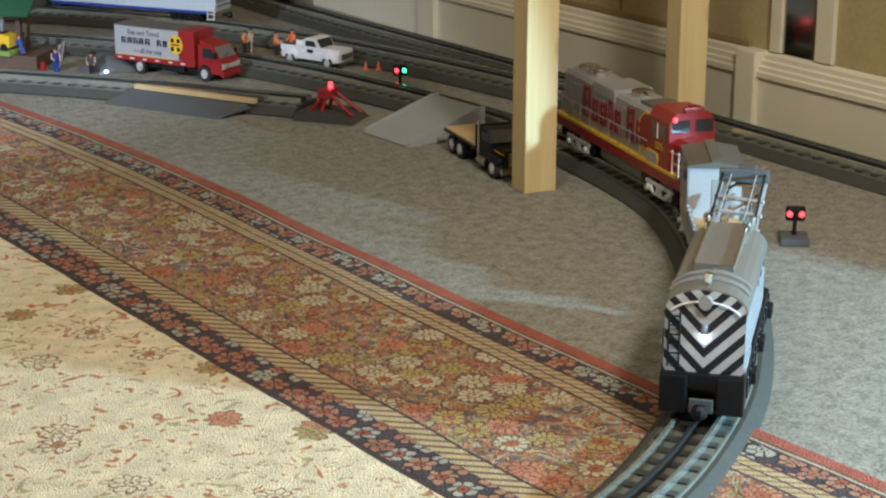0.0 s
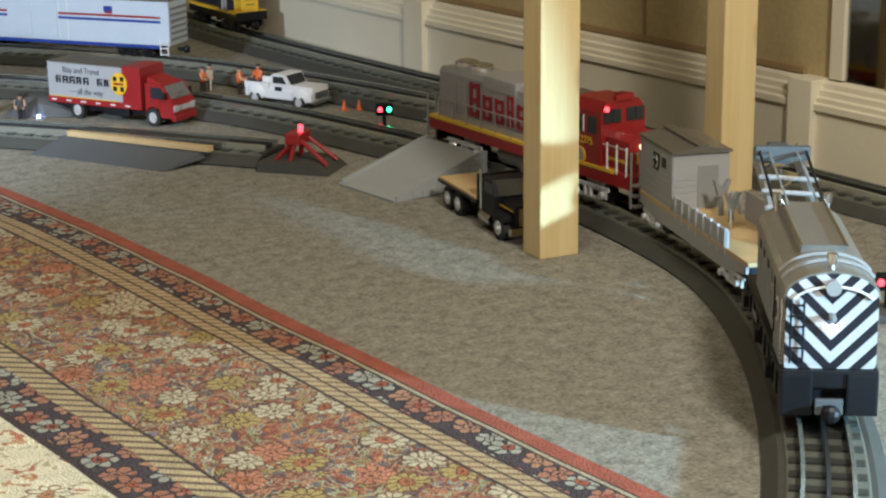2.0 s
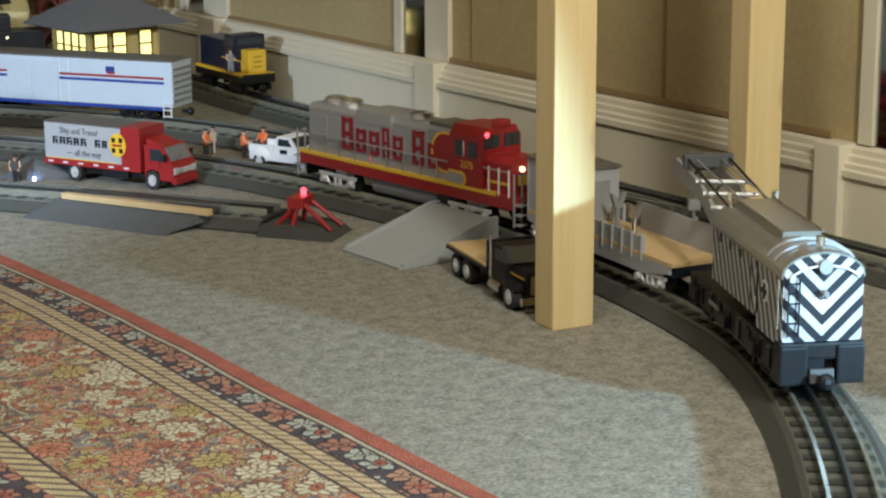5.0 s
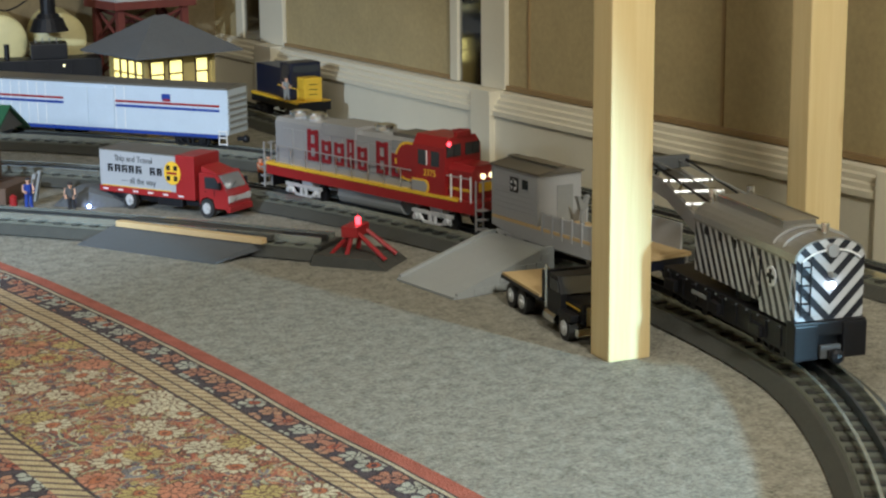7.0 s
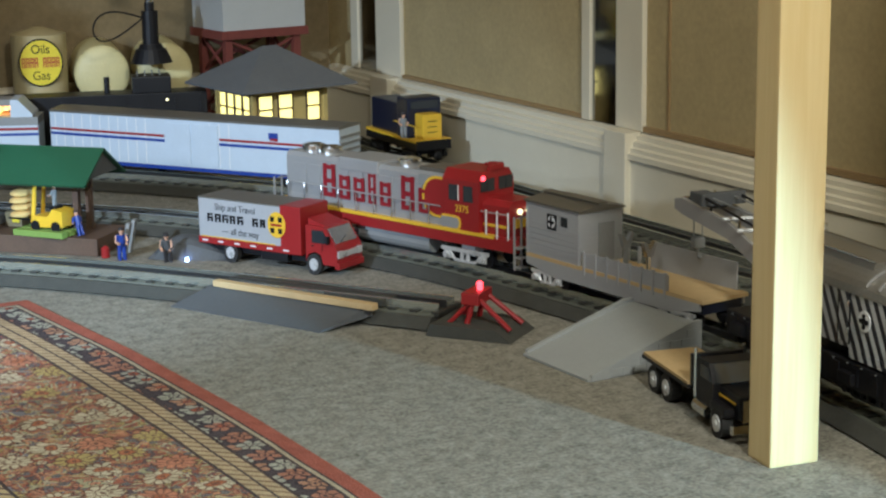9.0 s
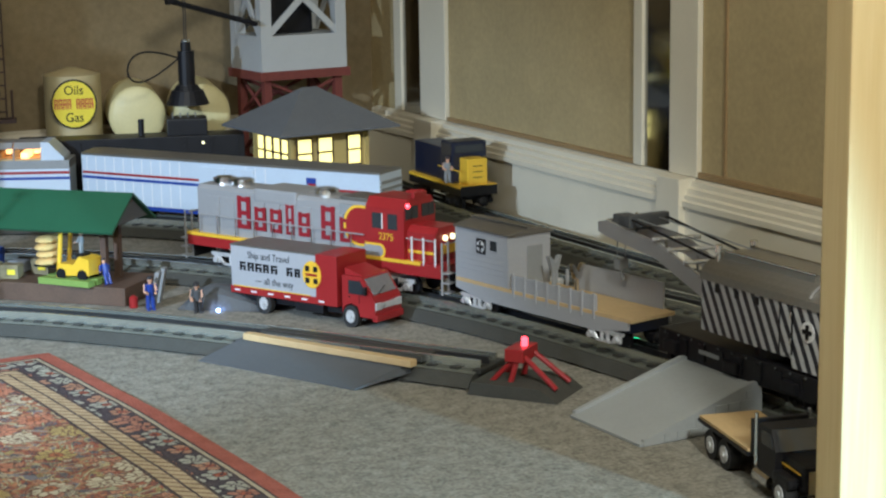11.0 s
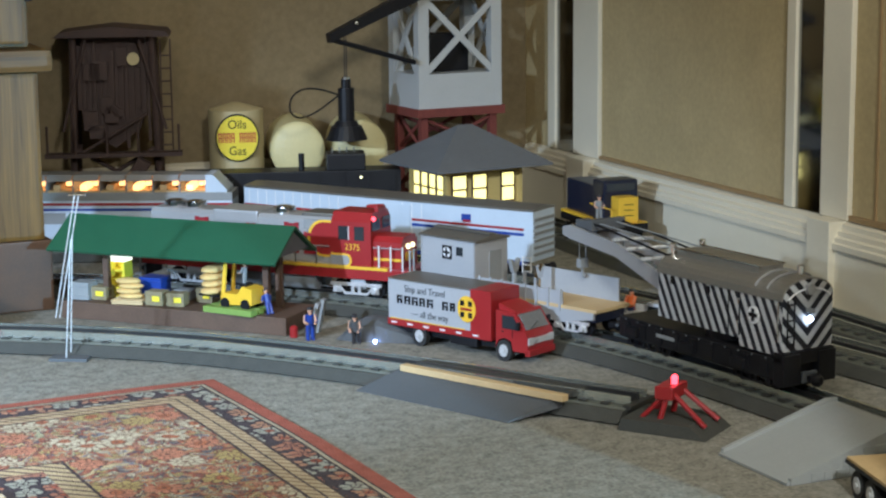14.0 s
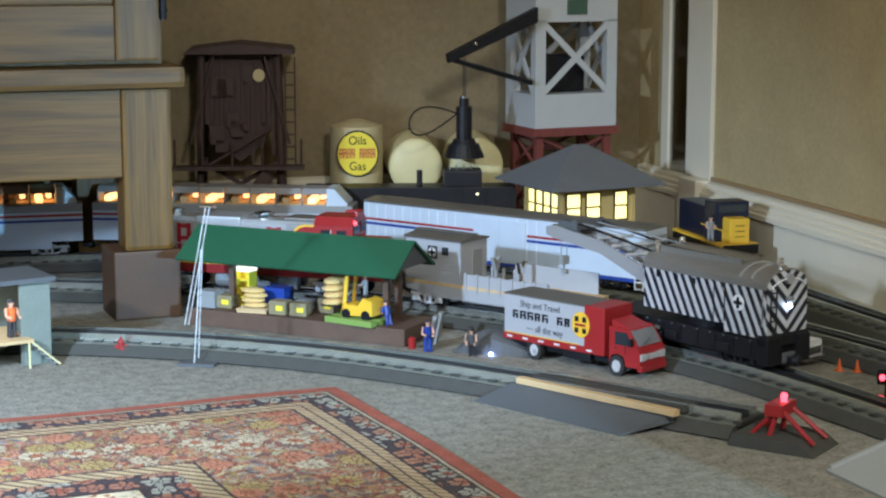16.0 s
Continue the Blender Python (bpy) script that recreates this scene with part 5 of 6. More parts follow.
def signal(x, y, rz, lamps, label):
    t = thing("track_signal", label, "signal", pose(x, y, 0, 0, 0, rz) @ Matrix.Diagonal((0.85, 0.85, 0.92, 1)))
    part("base", box(B(), -0.024, 0.024, -0.020, 0.020, 0.0005, 0.010, bevel=0.002), M_MATGREY, t)
    part("mast", rod(B(), (0, 0, 0.012), (0, 0, 0.040), 0.003, 8), M_BLACK, t)
    h = part("head", box(B(), -0.0035, 0.0035, -0.014, 0.014, 0.030, 0.050, bevel=0.003), M_BLACK, t)
    for y0, m in lamps:
        part("hood", rod(B(), (-0.003, y0, 0.041), (-0.008, y0, 0.041), 0.0058, 12), M_BLACK, h)
        part("lens", ball(B(), (-0.0085, y0, 0.041), 0.0042), m, h, "lit signal lens")


signal(1.223, 2.10, 62, ((0.0075, M_REDGLOW), (-0.0075, M_GREENGLOW)), "small dwarf signal showing red and green lamps")
signal(1.158, 1.116, 50, ((0.0085, M_REDGLOW), (-0.0085, M_REDGLOW)), "small dwarf signal showing two red lamps")

for x, y in ((1.269, 2.281), (1.287, 2.268)):
    bm = rod(B(), (0, 0, 0.001), (0, 0, 0.016), 0.0042, 10, 0.0008)
    box(bm, -0.005, 0.005, -0.005, 0.005, 0.0004, 0.0018)
    solid("traffic_cone", bm, M_ORANGE, "tiny orange traffic cone", "traffic cone", pose(x, y, 0), group="cones by the pickup")


def figure(x, y, rz, shirt, legs, label, z=0.0, lean=0, hat=None, h=0.042):
    """A toy figure as one plain mesh."""
    bm = B()
    k = h / 0.042
    marks = []

    def add(i):
        n = len(bm.faces)
        for f in list(bm.faces)[sum(c for c, _ in marks):]:
            f.material_index = i
        marks.append((n - sum(c for c, _ in marks), i))
    for s in (-1, 1):
        rod(bm, (0, s * 0.0032, 0.0005), (0, s * 0.0028, 0.019), 0.0026, 8, 0.003)
        box(bm, -0.002, 0.006, s * 0.0032 - 0.002, s * 0.0032 + 0.002, 0.0003, 0.0025)
    add(1)
    rod(bm, (0, 0, 0.018), (0, 0, 0.033), 0.0046, 10, 0.0055)
    for s in (-1, 1):
        rod(bm, (0, s * 0.0062, 0.0325), (0.004, s * 0.0075, 0.024), 0.0021, 8)
    add(0)
    for s in (-1, 1):
        rod(bm, (0.004, s * 0.0075, 0.024), (0.011, s * 0.005, 0.023), 0.0018, 8)
    rod(bm, (0, 0, 0.033), (0, 0, 0.036), 0.0022, 8)
    ball(bm, (0, 0, 0.0382), 0.0037, 1, 0.9, 1.15)
    add(2)
    rod(bm, (0, 0, 0.0392), (0, 0, 0.0425), 0.0040, 10, 0.0032)
    add(3)
    bmesh.ops.transform(bm, matrix=Matrix.Diagonal((k, k, k, 1)) @ Matrix.Rotation(radians(lean), 4, "Y"), verts=bm.verts)
    solid("toy_figure", bm, [shirt, legs, M_SKIN, hat or M_DARKCLOTH], label, "figurine", pose(x, y, z, 0, 0, rz), group="toy figures")


figure(1.164, 2.528, -60, M_ORANGE, M_DARKCLOTH, "toy workman in orange vest beside the track")
figure(1.183, 2.540, 150, M_LIGHTCLOTH, M_DARKCLOTH, "toy workman in white shirt beside the track")
figure(1.207, 2.487, -40, M_ORANGE, M_DARKCLOTH, "toy workman in orange shirt behind the pickup")
figure(1.243, 2.492, 200, M_ORANGE, M_DENIM, "toy workman in orange shirt behind the pickup")
figure(0.861, 2.517, -120, M_MATGREY, M_DARKCLOTH, "toy welder in dark overalls with a bright torch", z=0.0, lean=18)
figure(0.814, 2.562, -100, M_BLUE, M_BLUE, "toy workman in blue overalls by the dock")
figure(*figure_later[:2], -110, M_GREY, M_GREY, "grey toy crewman on the switcher walkway", z=figure_later[2], h=0.040)
arc = solid("welding_torch", ball(B(), (0, 0, 0), 0.0022), M_BLUEGLOW, "tiny welding torch with bright blue-white arc", "torch", pose(0.882, 2.506, 0.0026))


bm = rod(B(), (0, 0, 0.0004), (0, 0, 0.013), 0.0055, 14)
rod(bm, (0, 0, 0.013), (0, 0, 0.016), 0.0055, 14, 0.002)
solid("red_drum", bm, M_RED, "small red toy drum beside the dock", "drum", pose(0.799, 2.584, 0))


def lean_plank():
    t = thing("grey_tarpaulin_pile", "grey covered pile behind the delivery truck", "pile", heading(0.907, 2.53, 0.12, -0.09))
    bm = B()
    bmesh.ops.create_grid(bm, x_segments=14, y_segments=8, size=0.5)
    for v in bm.verts:
        u, w = v.co.x * 2, v.co.y * 2
        hgt = max(0.0, 0.024 * (1 - u * u) * (1 - w * w) ** 0.5 * (1.1 - 0.6 * u))
        v.co = Vector((v.co.x * 0.12, v.co.y * 0.06, 0.0006 + hgt + 0.002 * noise.noise(v.co * 7)))
        v.co.z = max(v.co.z, 0.0005)
    part("tarpaulin", bm, M_MATGREY, t)
    for k, y in enumerate((0.0, 0.012)):
        part("leaning_board", box(B(), -0.0025, 0.0025, -0.006, 0.006, 0, 0.045), M_GREY, t, at=Matrix.Translation((-0.098, y * 2 - 0.01, 0.0005)) @ Matrix.Rotation(radians(12), 4, "Y"))


lean_plank()


# ---- freight dock ----
DOCK = heading(0.549, 2.834, 0.253, -0.253)


def on_dock(x, y, z, rz=0):
    return DOCK @ pose(x, y, z, 0, 0, rz)


def freight_dock():
    t = thing("freight_dock", "brown toy freight platform with green gabled roof", "toy building", DOCK)
    part("platform", box(B(), 0, 0.342, 0.0, 0.095, 0.0005, 0.024, bevel=0.001), M_DOCK, t, "dark brown platform")
    for x in (0.055, 0.30):
        for y in (0.030, 0.066):
            part("post", box(B(), x - 0.004, x + 0.004, y - 0.004, y + 0.004, 0.024, 0.112), M_DOCK, t)
    r = part("roof", prism(prism(B(), [(-0.012, 0.094), (0.048, 0.134), (0.048, 0.1375), (-0.014, 0.0965)], -0.012, 0.335, "x"), [(0.108, 0.094), (0.048, 0.134), (0.048, 0.1375), (0.110, 0.0965)], -0.012, 0.335, "x"), M_GREEN, t, "green corrugated roof")
    for x in (0.0, 0.325):
        part("gable", prism(B(), [(0.0, 0.101), (0.048, 0.133), (0.096, 0.101)], x, x + 0.004, "x"), M_MATGREY, t)
    part("ridge_beam", box(B(), -0.008, 0.332, 0.046, 0.050, 0.126, 0.1325), M_DOCK, t)


freight_dock()


def sack_pallet(x, y, rz, sacks, label):
    t = thing("pallet", label, "pallet", on_dock(x, y, 0.0245, rz), group="dock goods")
    for k in range(4):
        part("slat", box(B(), -0.022, 0.022, -0.015 + k * 0.009, -0.010 + k * 0.009, 0.004, 0.006), M_DECK, t)
    for y0 in (-0.013, 0.010):
        part("runner", box(B(), -0.022, 0.022, y0, y0 + 0.003, 0.0, 0.004), M_DECK, t)
    for k in range(sacks):
        part("sack", ball(B(), ((-1) ** k * 0.002, 0, 0.0098 + k * 0.0068), 0.012, 1.5, 0.95, 0.36, 12), M_SACK, t, "straw-coloured sack")


sack_pallet(0.098, 0.018, 10, 4, "small pallet stacked with straw-coloured sacks")


def crate(x, y, s, h, m, label, rz=0):
    t = thing("crate", label, "crate", on_dock(x, y, 0.0245, rz), group="dock goods")
    b = part("body", box(B(), -s, s, -s * 0.8, s * 0.8, 0, h, bevel=0.0008), m, t)
    if m is M_CRATE:
        part("paper_label", box(B(), -s * 0.1, s * 0.75, -s * 0.8 - 0.0018, -s * 0.8 - 0.0008, h * 0.32, h * 0.7), M_SIGN, b, "yellow paper label")
    for z in (0.15, 0.75):
        part("batten", box(B(), -s - 0.001, s + 0.001, -s * 0.8 - 0.001, s * 0.8 + 0.001, h * z, h * z + h * 0.1), m, b)


crate(0.138, 0.022, 0.013, 0.019, M_CRATE, "olive wooden crate on the dock")
crate(0.168, 0.024, 0.012, 0.018, M_CRATE, "olive wooden crate on the dock", 8)
crate(0.112, 0.060, 0.017, 0.030, M_BLUE, "blue crate on the dock")
crate(0.045, 0.030, 0.014, 0.018, M_CRATE, "olive wooden crate on the dock")
crate(0.022, 0.022, 0.014, 0.024, M_GREY, "grey crate on the dock")
crate(0.195, 0.060, 0.013, 0.020, M_CRATE, "olive wooden crate on the dock", -6)
crate(0.155, 0.066, 0.012, 0.014, M_GREY, "grey crate on the dock")


def vending():
    t = thing("yellow_kiosk", "bright yellow toy cabinet with open shelves", "cabinet", on_dock(0.062, 0.052, 0.0245, 0))
    part("back", box(B(), -0.013, 0.013, 0.008, 0.011, 0, 0.050), M_SIGN, t)
    for x in (-0.013, 0.010):
        part("side", box(B(), x, x + 0.003, -0.010, 0.008, 0, 0.050), M_SIGN, t)
    for z in (0.0, 0.012, 0.024, 0.036):
        part("shelf", box(B(), -0.010, 0.010, -0.009, 0.008, z, z + 0.002), M_SIGN, t)
    part("lit_top", box(B(), -0.0135, 0.0135, -0.0105, 0.0115, 0.050, 0.056, bevel=0.001), mat("lit_cabinet_top", (0.9, 0.85, 0.6), 0.5, emit=(1, 0.95, 0.7), strength=1.2), t, "glowing pale top")


vending()


def forklift():
    t = thing("forklift", "yellow toy forklift carrying sacks on a green pallet", "toy forklift", on_dock(0.262, 0.018, 0.0245, 172))
    part("pallet", box(box(box(B(), -0.030, 0.030, -0.018, -0.008, 0.0, 0.006), -0.030, 0.030, -0.004, 0.004, 0.0, 0.006), -0.030, 0.030, 0.008, 0.018, 0.0, 0.006), mat("pallet_green", (0.20, 0.30, 0.06), 0.6), t, "pale green pallet")
    part("body", prism(B(), [(-0.026, 0.010), (-0.026, 0.026), (-0.014, 0.028), (-0.008, 0.020), (0.010, 0.020), (0.010, 0.008)], -0.011, 0.011, "y"), M_YELLOW, t)
    for y in (-0.008, 0.008):
        part("mast", rod(B(), (0.013, y, 0.006), (0.007, y, 0.056), 0.0022, 8), M_YELLOW, t)
        for x in (-0.018, 0.007):
            part("wheel", rod(B(), (x, y * 1.25 - 0.002, 0.010), (x, y * 1.25 + 0.002, 0.010), 0.0055, 12), M_BLACK, t)
    part("fork", box(box(B(), 0.013, 0.043, -0.008, -0.005, 0.014, 0.0155), 0.013, 0.043, 0.005, 0.008, 0.014, 0.0155), M_BLACK, t)
    for k in range(4):
        part("sack", ball(B(), (0.029, (-1) ** k * 0.001, 0.0195 + k * 0.0072), 0.012, 0.95, 1.4, 0.36, 12), M_SACK, t)
    # seat and post
    part("seat", box(B(), -0.016, -0.008, -0.006, 0.006, 0.026, 0.030), M_BLACK, t)
    return t


forklift().scale = (1.3, 1.3, 1.3)
p = on_dock(0.274, 0.018, 0.0505)
figure(p.translation.x, p.translation.y, 135, M_GREY, M_GREY, "toy driver in grey overalls on the forklift", z=0.0605, h=0.030, hat=M_WHITE)
p = on_dock(0.312, 0.016, 0.0245)
figure(p.translation.x, p.translation.y, 100, M_BLUE, M_BLUE, "toy workman in blue bending on the dock", z=0.0245, h=0.034, lean=25)


# ---- tripod mast, hydrant, shanty ----
def mast():
    t = thing("ladder_mast", "tall thin silver toy mast on a grey base plate", "toy mast", pose(0.513, 2.585, 0, 0, 0, -28))
    part("base_plate", box(B(), -0.026, 0.022, -0.018, 0.018, 0.0005, 0.004, bevel=0.0006), M_MATGREY, t)
    for y in (-0.010, 0.010):
        part("leg", rod(B(), (-0.006, y, 0.004), (0.004, y * 0.35, 0.150), 0.0009, 6), M_TRUCK, t)
    for k in range(2):
        part("pole", rod(B(), (-0.022 + k * 0.005, 0.006, 0.050), (0.010 + k * 0.005, 0.002, 0.205), 0.0009, 6), M_TRUCK, t)
    for z in (0.03, 0.06, 0.09, 0.12):
        part("rung", rod(B(), (-0.006 + z * 0.066, -0.010 + z * 0.04, z), (-0.006 + z * 0.066, 0.010 - z * 0.04, z), 0.0010, 6), M_CHROME, t)
    part("top_bar", rod(B(), (0.002, 0.002, 0.205), (0.024, 0.002, 0.205), 0.0016, 6), M_CHROME, t)


mast()
bm = rod(B(), (0, 0, 0.0004), (0, 0, 0.003), 0.0065, 12)
rod(bm, (0, 0, 0.003), (0, 0, 0.018), 0.0042, 12)
rod(bm, (-0.008, 0, 0.013), (0.008, 0, 0.013), 0.0026, 8)
rod(bm, (0, -0.007, 0.012), (0, 0, 0.012), 0.003, 8)
ball(bm, (0, 0, 0.019), 0.0048)
rod(bm, (0, 0, 0.022), (0, 0, 0.0265), 0.0014, 8)
solid("fire_hydrant", bm, mat("hydrant_red", (0.28, 0.02, 0.02), 0.5), "dark red toy fire hydrant", "hydrant", pose(0.424, 2.665, 0))


def shanty():
    t = thing("trackside_shanty", "grey-green toy shed with open lit front and steps", "toy building", pose(0.333, 2.656, 0, 0, 0, 14))
    m = mat("shed_grey_green", (0.17, 0.19, 0.16), 0.6, vary=0.15)
    part("right_wall", box(B(), -0.004, 0.0, 0.0, 0.085, 0.0005, 0.108), m, t)
    part("back_wall", box(B(), -0.20, -0.004, 0.081, 0.085, 0.0005, 0.108), m, t)
    part("front_panel", box(B(), -0.040, -0.004, 0.0, 0.004, 0.0005, 0.108), m, t)
    part("left_wall", box(B(), -0.20, -0.196, 0.0, 0.081, 0.0005, 0.108), m, t)
    part("roof", box(B(), -0.204, 0.006, -0.006, 0.090, 0.108, 0.114), M_MATGREY, t)
    part("floor_deck", box(B(), -0.196, -0.030, -0.018, 0.080, 0.034, 0.038), M_DECK, t)
    part("ceiling_lamp", box(B(), -0.085, -0.055, 0.02, 0.05, 0.104, 0.1075), mat("shed_lamp", (1, 0.95, 0.8), 0.5, emit=(1, 0.93, 0.75), strength=9), t)
    for k in range(5):
        part("step", box(B(), -0.032 + k * 0.007, -0.024 + k * 0.007, -0.018, -0.004, 0.029 - k * 0.0065, 0.031 - k * 0.0065), M_GREY, t)
    part("stringer", rod(B(), (-0.032, -0.018, 0.034), (0.004, -0.018, 0.002), 0.0014, 6), M_TANKLIT, t)
    part("leg", rod(B(), (-0.036, -0.017, 0.0005), (-0.036, -0.017, 0.034), 0.0014, 6), M_TANKLIT, t)


shanty()
figure(0.284, 2.656, -70, M_ORANGE, M_DARKCLOTH, "toy worker in orange standing in the shed", z=0.038, h=0.048)


# ---- cabinet on its riser block ----
def cabinet():
    t = thing("oak_cabinet", "oak cabinet corner with square leg and panelled door", "cabinet", pose(0.036, 0.046, 0) @ Matrix.Translation((0, 0, 0.0995)) @ Matrix.Diagonal((1, 1, 1.055, 1)) @ Matrix.Translation((0, 0, -0.0995)))
    part("leg", box(B(), 0.436, 0.506, 2.845, 2.912, 0.100, 0.319, bevel=0.006), M_OAK_V, t, "square oak leg")
    part("apron", box(B(), -0.8, 0.436, 2.853, 2.875, 0.200, 0.318, bevel=0.002), M_OAK, t)
    part("ledge", box(B(), -0.8, 0.524, 2.828, 3.28, 0.320, 0.349, bevel=0.008), M_OAK, t, "rounded oak ledge")
    part("carcass", box(B(), -0.8, 0.500, 2.872, 3.28, 0.350, 0.66, bevel=0.002), M_OAK_V, t)
    d = part("door", box(B(), -0.8, 0.430, 2.862, 2.871, 0.36, 0.655), M_OAK, t, "framed oak door")
    part("stile", box(B(), 0.430, 0.492, 2.846, 2.871, 0.356, 0.655, bevel=0.004), M_OAK_V, d)
    part("lower_rail", box(B(), -0.8, 0.4295, 2.847, 2.8615, 0.356, 0.430, bevel=0.003), M_OAK, d)
    part("panel_bead", box(B(), -0.8, 0.4293, 2.853, 2.8615, 0.431, 0.440, bevel=0.003), M_OAK, d)
    part("panel", box(B(), -0.8, 0.412, 2.857, 2.8615, 0.455, 0.65, bevel=0.002), M_OAK, d)
    part("top", box(B(), -0.8, 0.53, 2.83, 3.28, 0.66, 0.69, bevel=0.006), M_OAK, t)
    part("hinge", rod(rod(B(), (0.499, 2.852, 0.41), (0.499, 2.852, 0.47), 0.005, 10), (0.499, 2.852, 0.42), (0.499, 2.852, 0.425), 0.0065, 10), M_BLACK, t)
    part("far_leg", box(B(), -0.75, -0.68, 2.845, 2.912, 0.0005, 0.62, bevel=0.006), M_OAK_V, t)
    for x in (0.436, -0.75):
        part("back_leg", box(B(), x, x + 0.06, 3.30, 3.36, 0.0005, 0.62), M_OAK_V, t)
    part("back_rail", box(B(), -0.8, 0.5, 3.28, 3.38, 0.62, 0.655), M_OAK, t)


cabinet()
solid("riser_block", box(B(), 0, 0.096, 0, 0.088, 0.0005, 0.0995, bevel=0.003), M_BLOCK, "dark brown wooden riser block under the cabinet leg", "block", pose(0.455, 2.888, 0, 0, 0, 3))


# ---- back corner ----
def station():
    t = thing("station_house", "yellow toy station with grey hipped roof and lit windows", "toy building", pose(1.262, 3.097, 0, 0, 0, 7) @ Matrix.Diagonal((1.03, 1.03, 1.068, 1)))
    a, b = 0.066, 0.056
    w = part("wall", box(B(), -a, a, -b, b, 0.0005, 0.133), M_STATION, t, "yellow clapboard walls")
    bm, e = B(), 0.038
    z0, z1 = 0.131, 0.190
    c = [bm.verts.new(p) for p in ((-a - e, -b - e, z0), (a + e, -b - e, z0), (a + e, b + e, z0), (-a - e, b + e, z0))]
    d = [bm.verts.new(p) for p in ((-a - e, -b - e, z0 + 0.003), (a + e, -b - e, z0 + 0.003), (a + e, b + e, z0 + 0.003), (-a - e, b + e, z0 + 0.003))]
    r0, r1 = bm.verts.new((-0.012, 0, z1)), bm.verts.new((0.012, 0, z1))
    bm.faces.new(c[::-1])
    for i in range(4):
        bm.faces.new((c[i], c[(i + 1) % 4], d[(i + 1) % 4], d[i]))
    bm.faces.new((d[0], d[1], r1, r0))
    bm.faces.new((d[1], d[2], r1))
    bm.faces.new((d[2], d[3], r0, r1))
    bm.faces.new((d[3], d[0], r0))
    part("roof", bm, M_SLATE, t, "grey hipped roof")
    for x0, x1 in ((-0.058, -0.030), (-0.022, 0.006), (0.030, 0.056)):
        fr = part("window", box(B(), x0, x1, -b - 0.0016, -b + 0.001, 0.076, 0.122), M_DARKIRON, w)
        for z in (0.079, 0.101):
            part("pane", box(B(), x0 + 0.003, x1 - 0.003, -b - 0.0026, -b - 0.0014, z, z + 0.019), M_WINLIT, fr, "lit yellow pane")
    for y0 in (-0.050, -0.025, 0.0, 0.025):
        fr = part("window", box(B(), -a - 0.0016, -a + 0.001, y0, y0 + 0.021, 0.076, 0.122), M_DARKIRON, w)
        for z in (0.079, 0.101):
            part("pane", box(B(), -a - 0.0026, -a - 0.0014, y0 + 0.003, y0 + 0.018, z, z + 0.019), M_WINLIT, fr, "lit yellow pane")
    for x in (-a, a):
        for y in (-b, b):
            part("corner_post", box(B(), x - 0.003, x + 0.003, y - 0.003, y + 0.003, 0.0005, 0.1325), M_STATION, w)


station()


def slab(bm, a, b, w, th, axis):
    """A flat bar between two points of an upright face; axis: the way that the face looks."""
    a, b = Vector(a), Vector(b)
    d = b - a
    n = Vector((0, 1, 0)) if axis == "y" else Vector((1, 0, 0))
    m = Matrix((d.normalized(), n, d.normalized().cross(n))).transposed().to_4x4()
    box(bm, -d.length / 2, d.length / 2, -th / 2, th / 2, -w / 2, w / 2, m=Matrix.Translation((a + b) / 2) @ m)


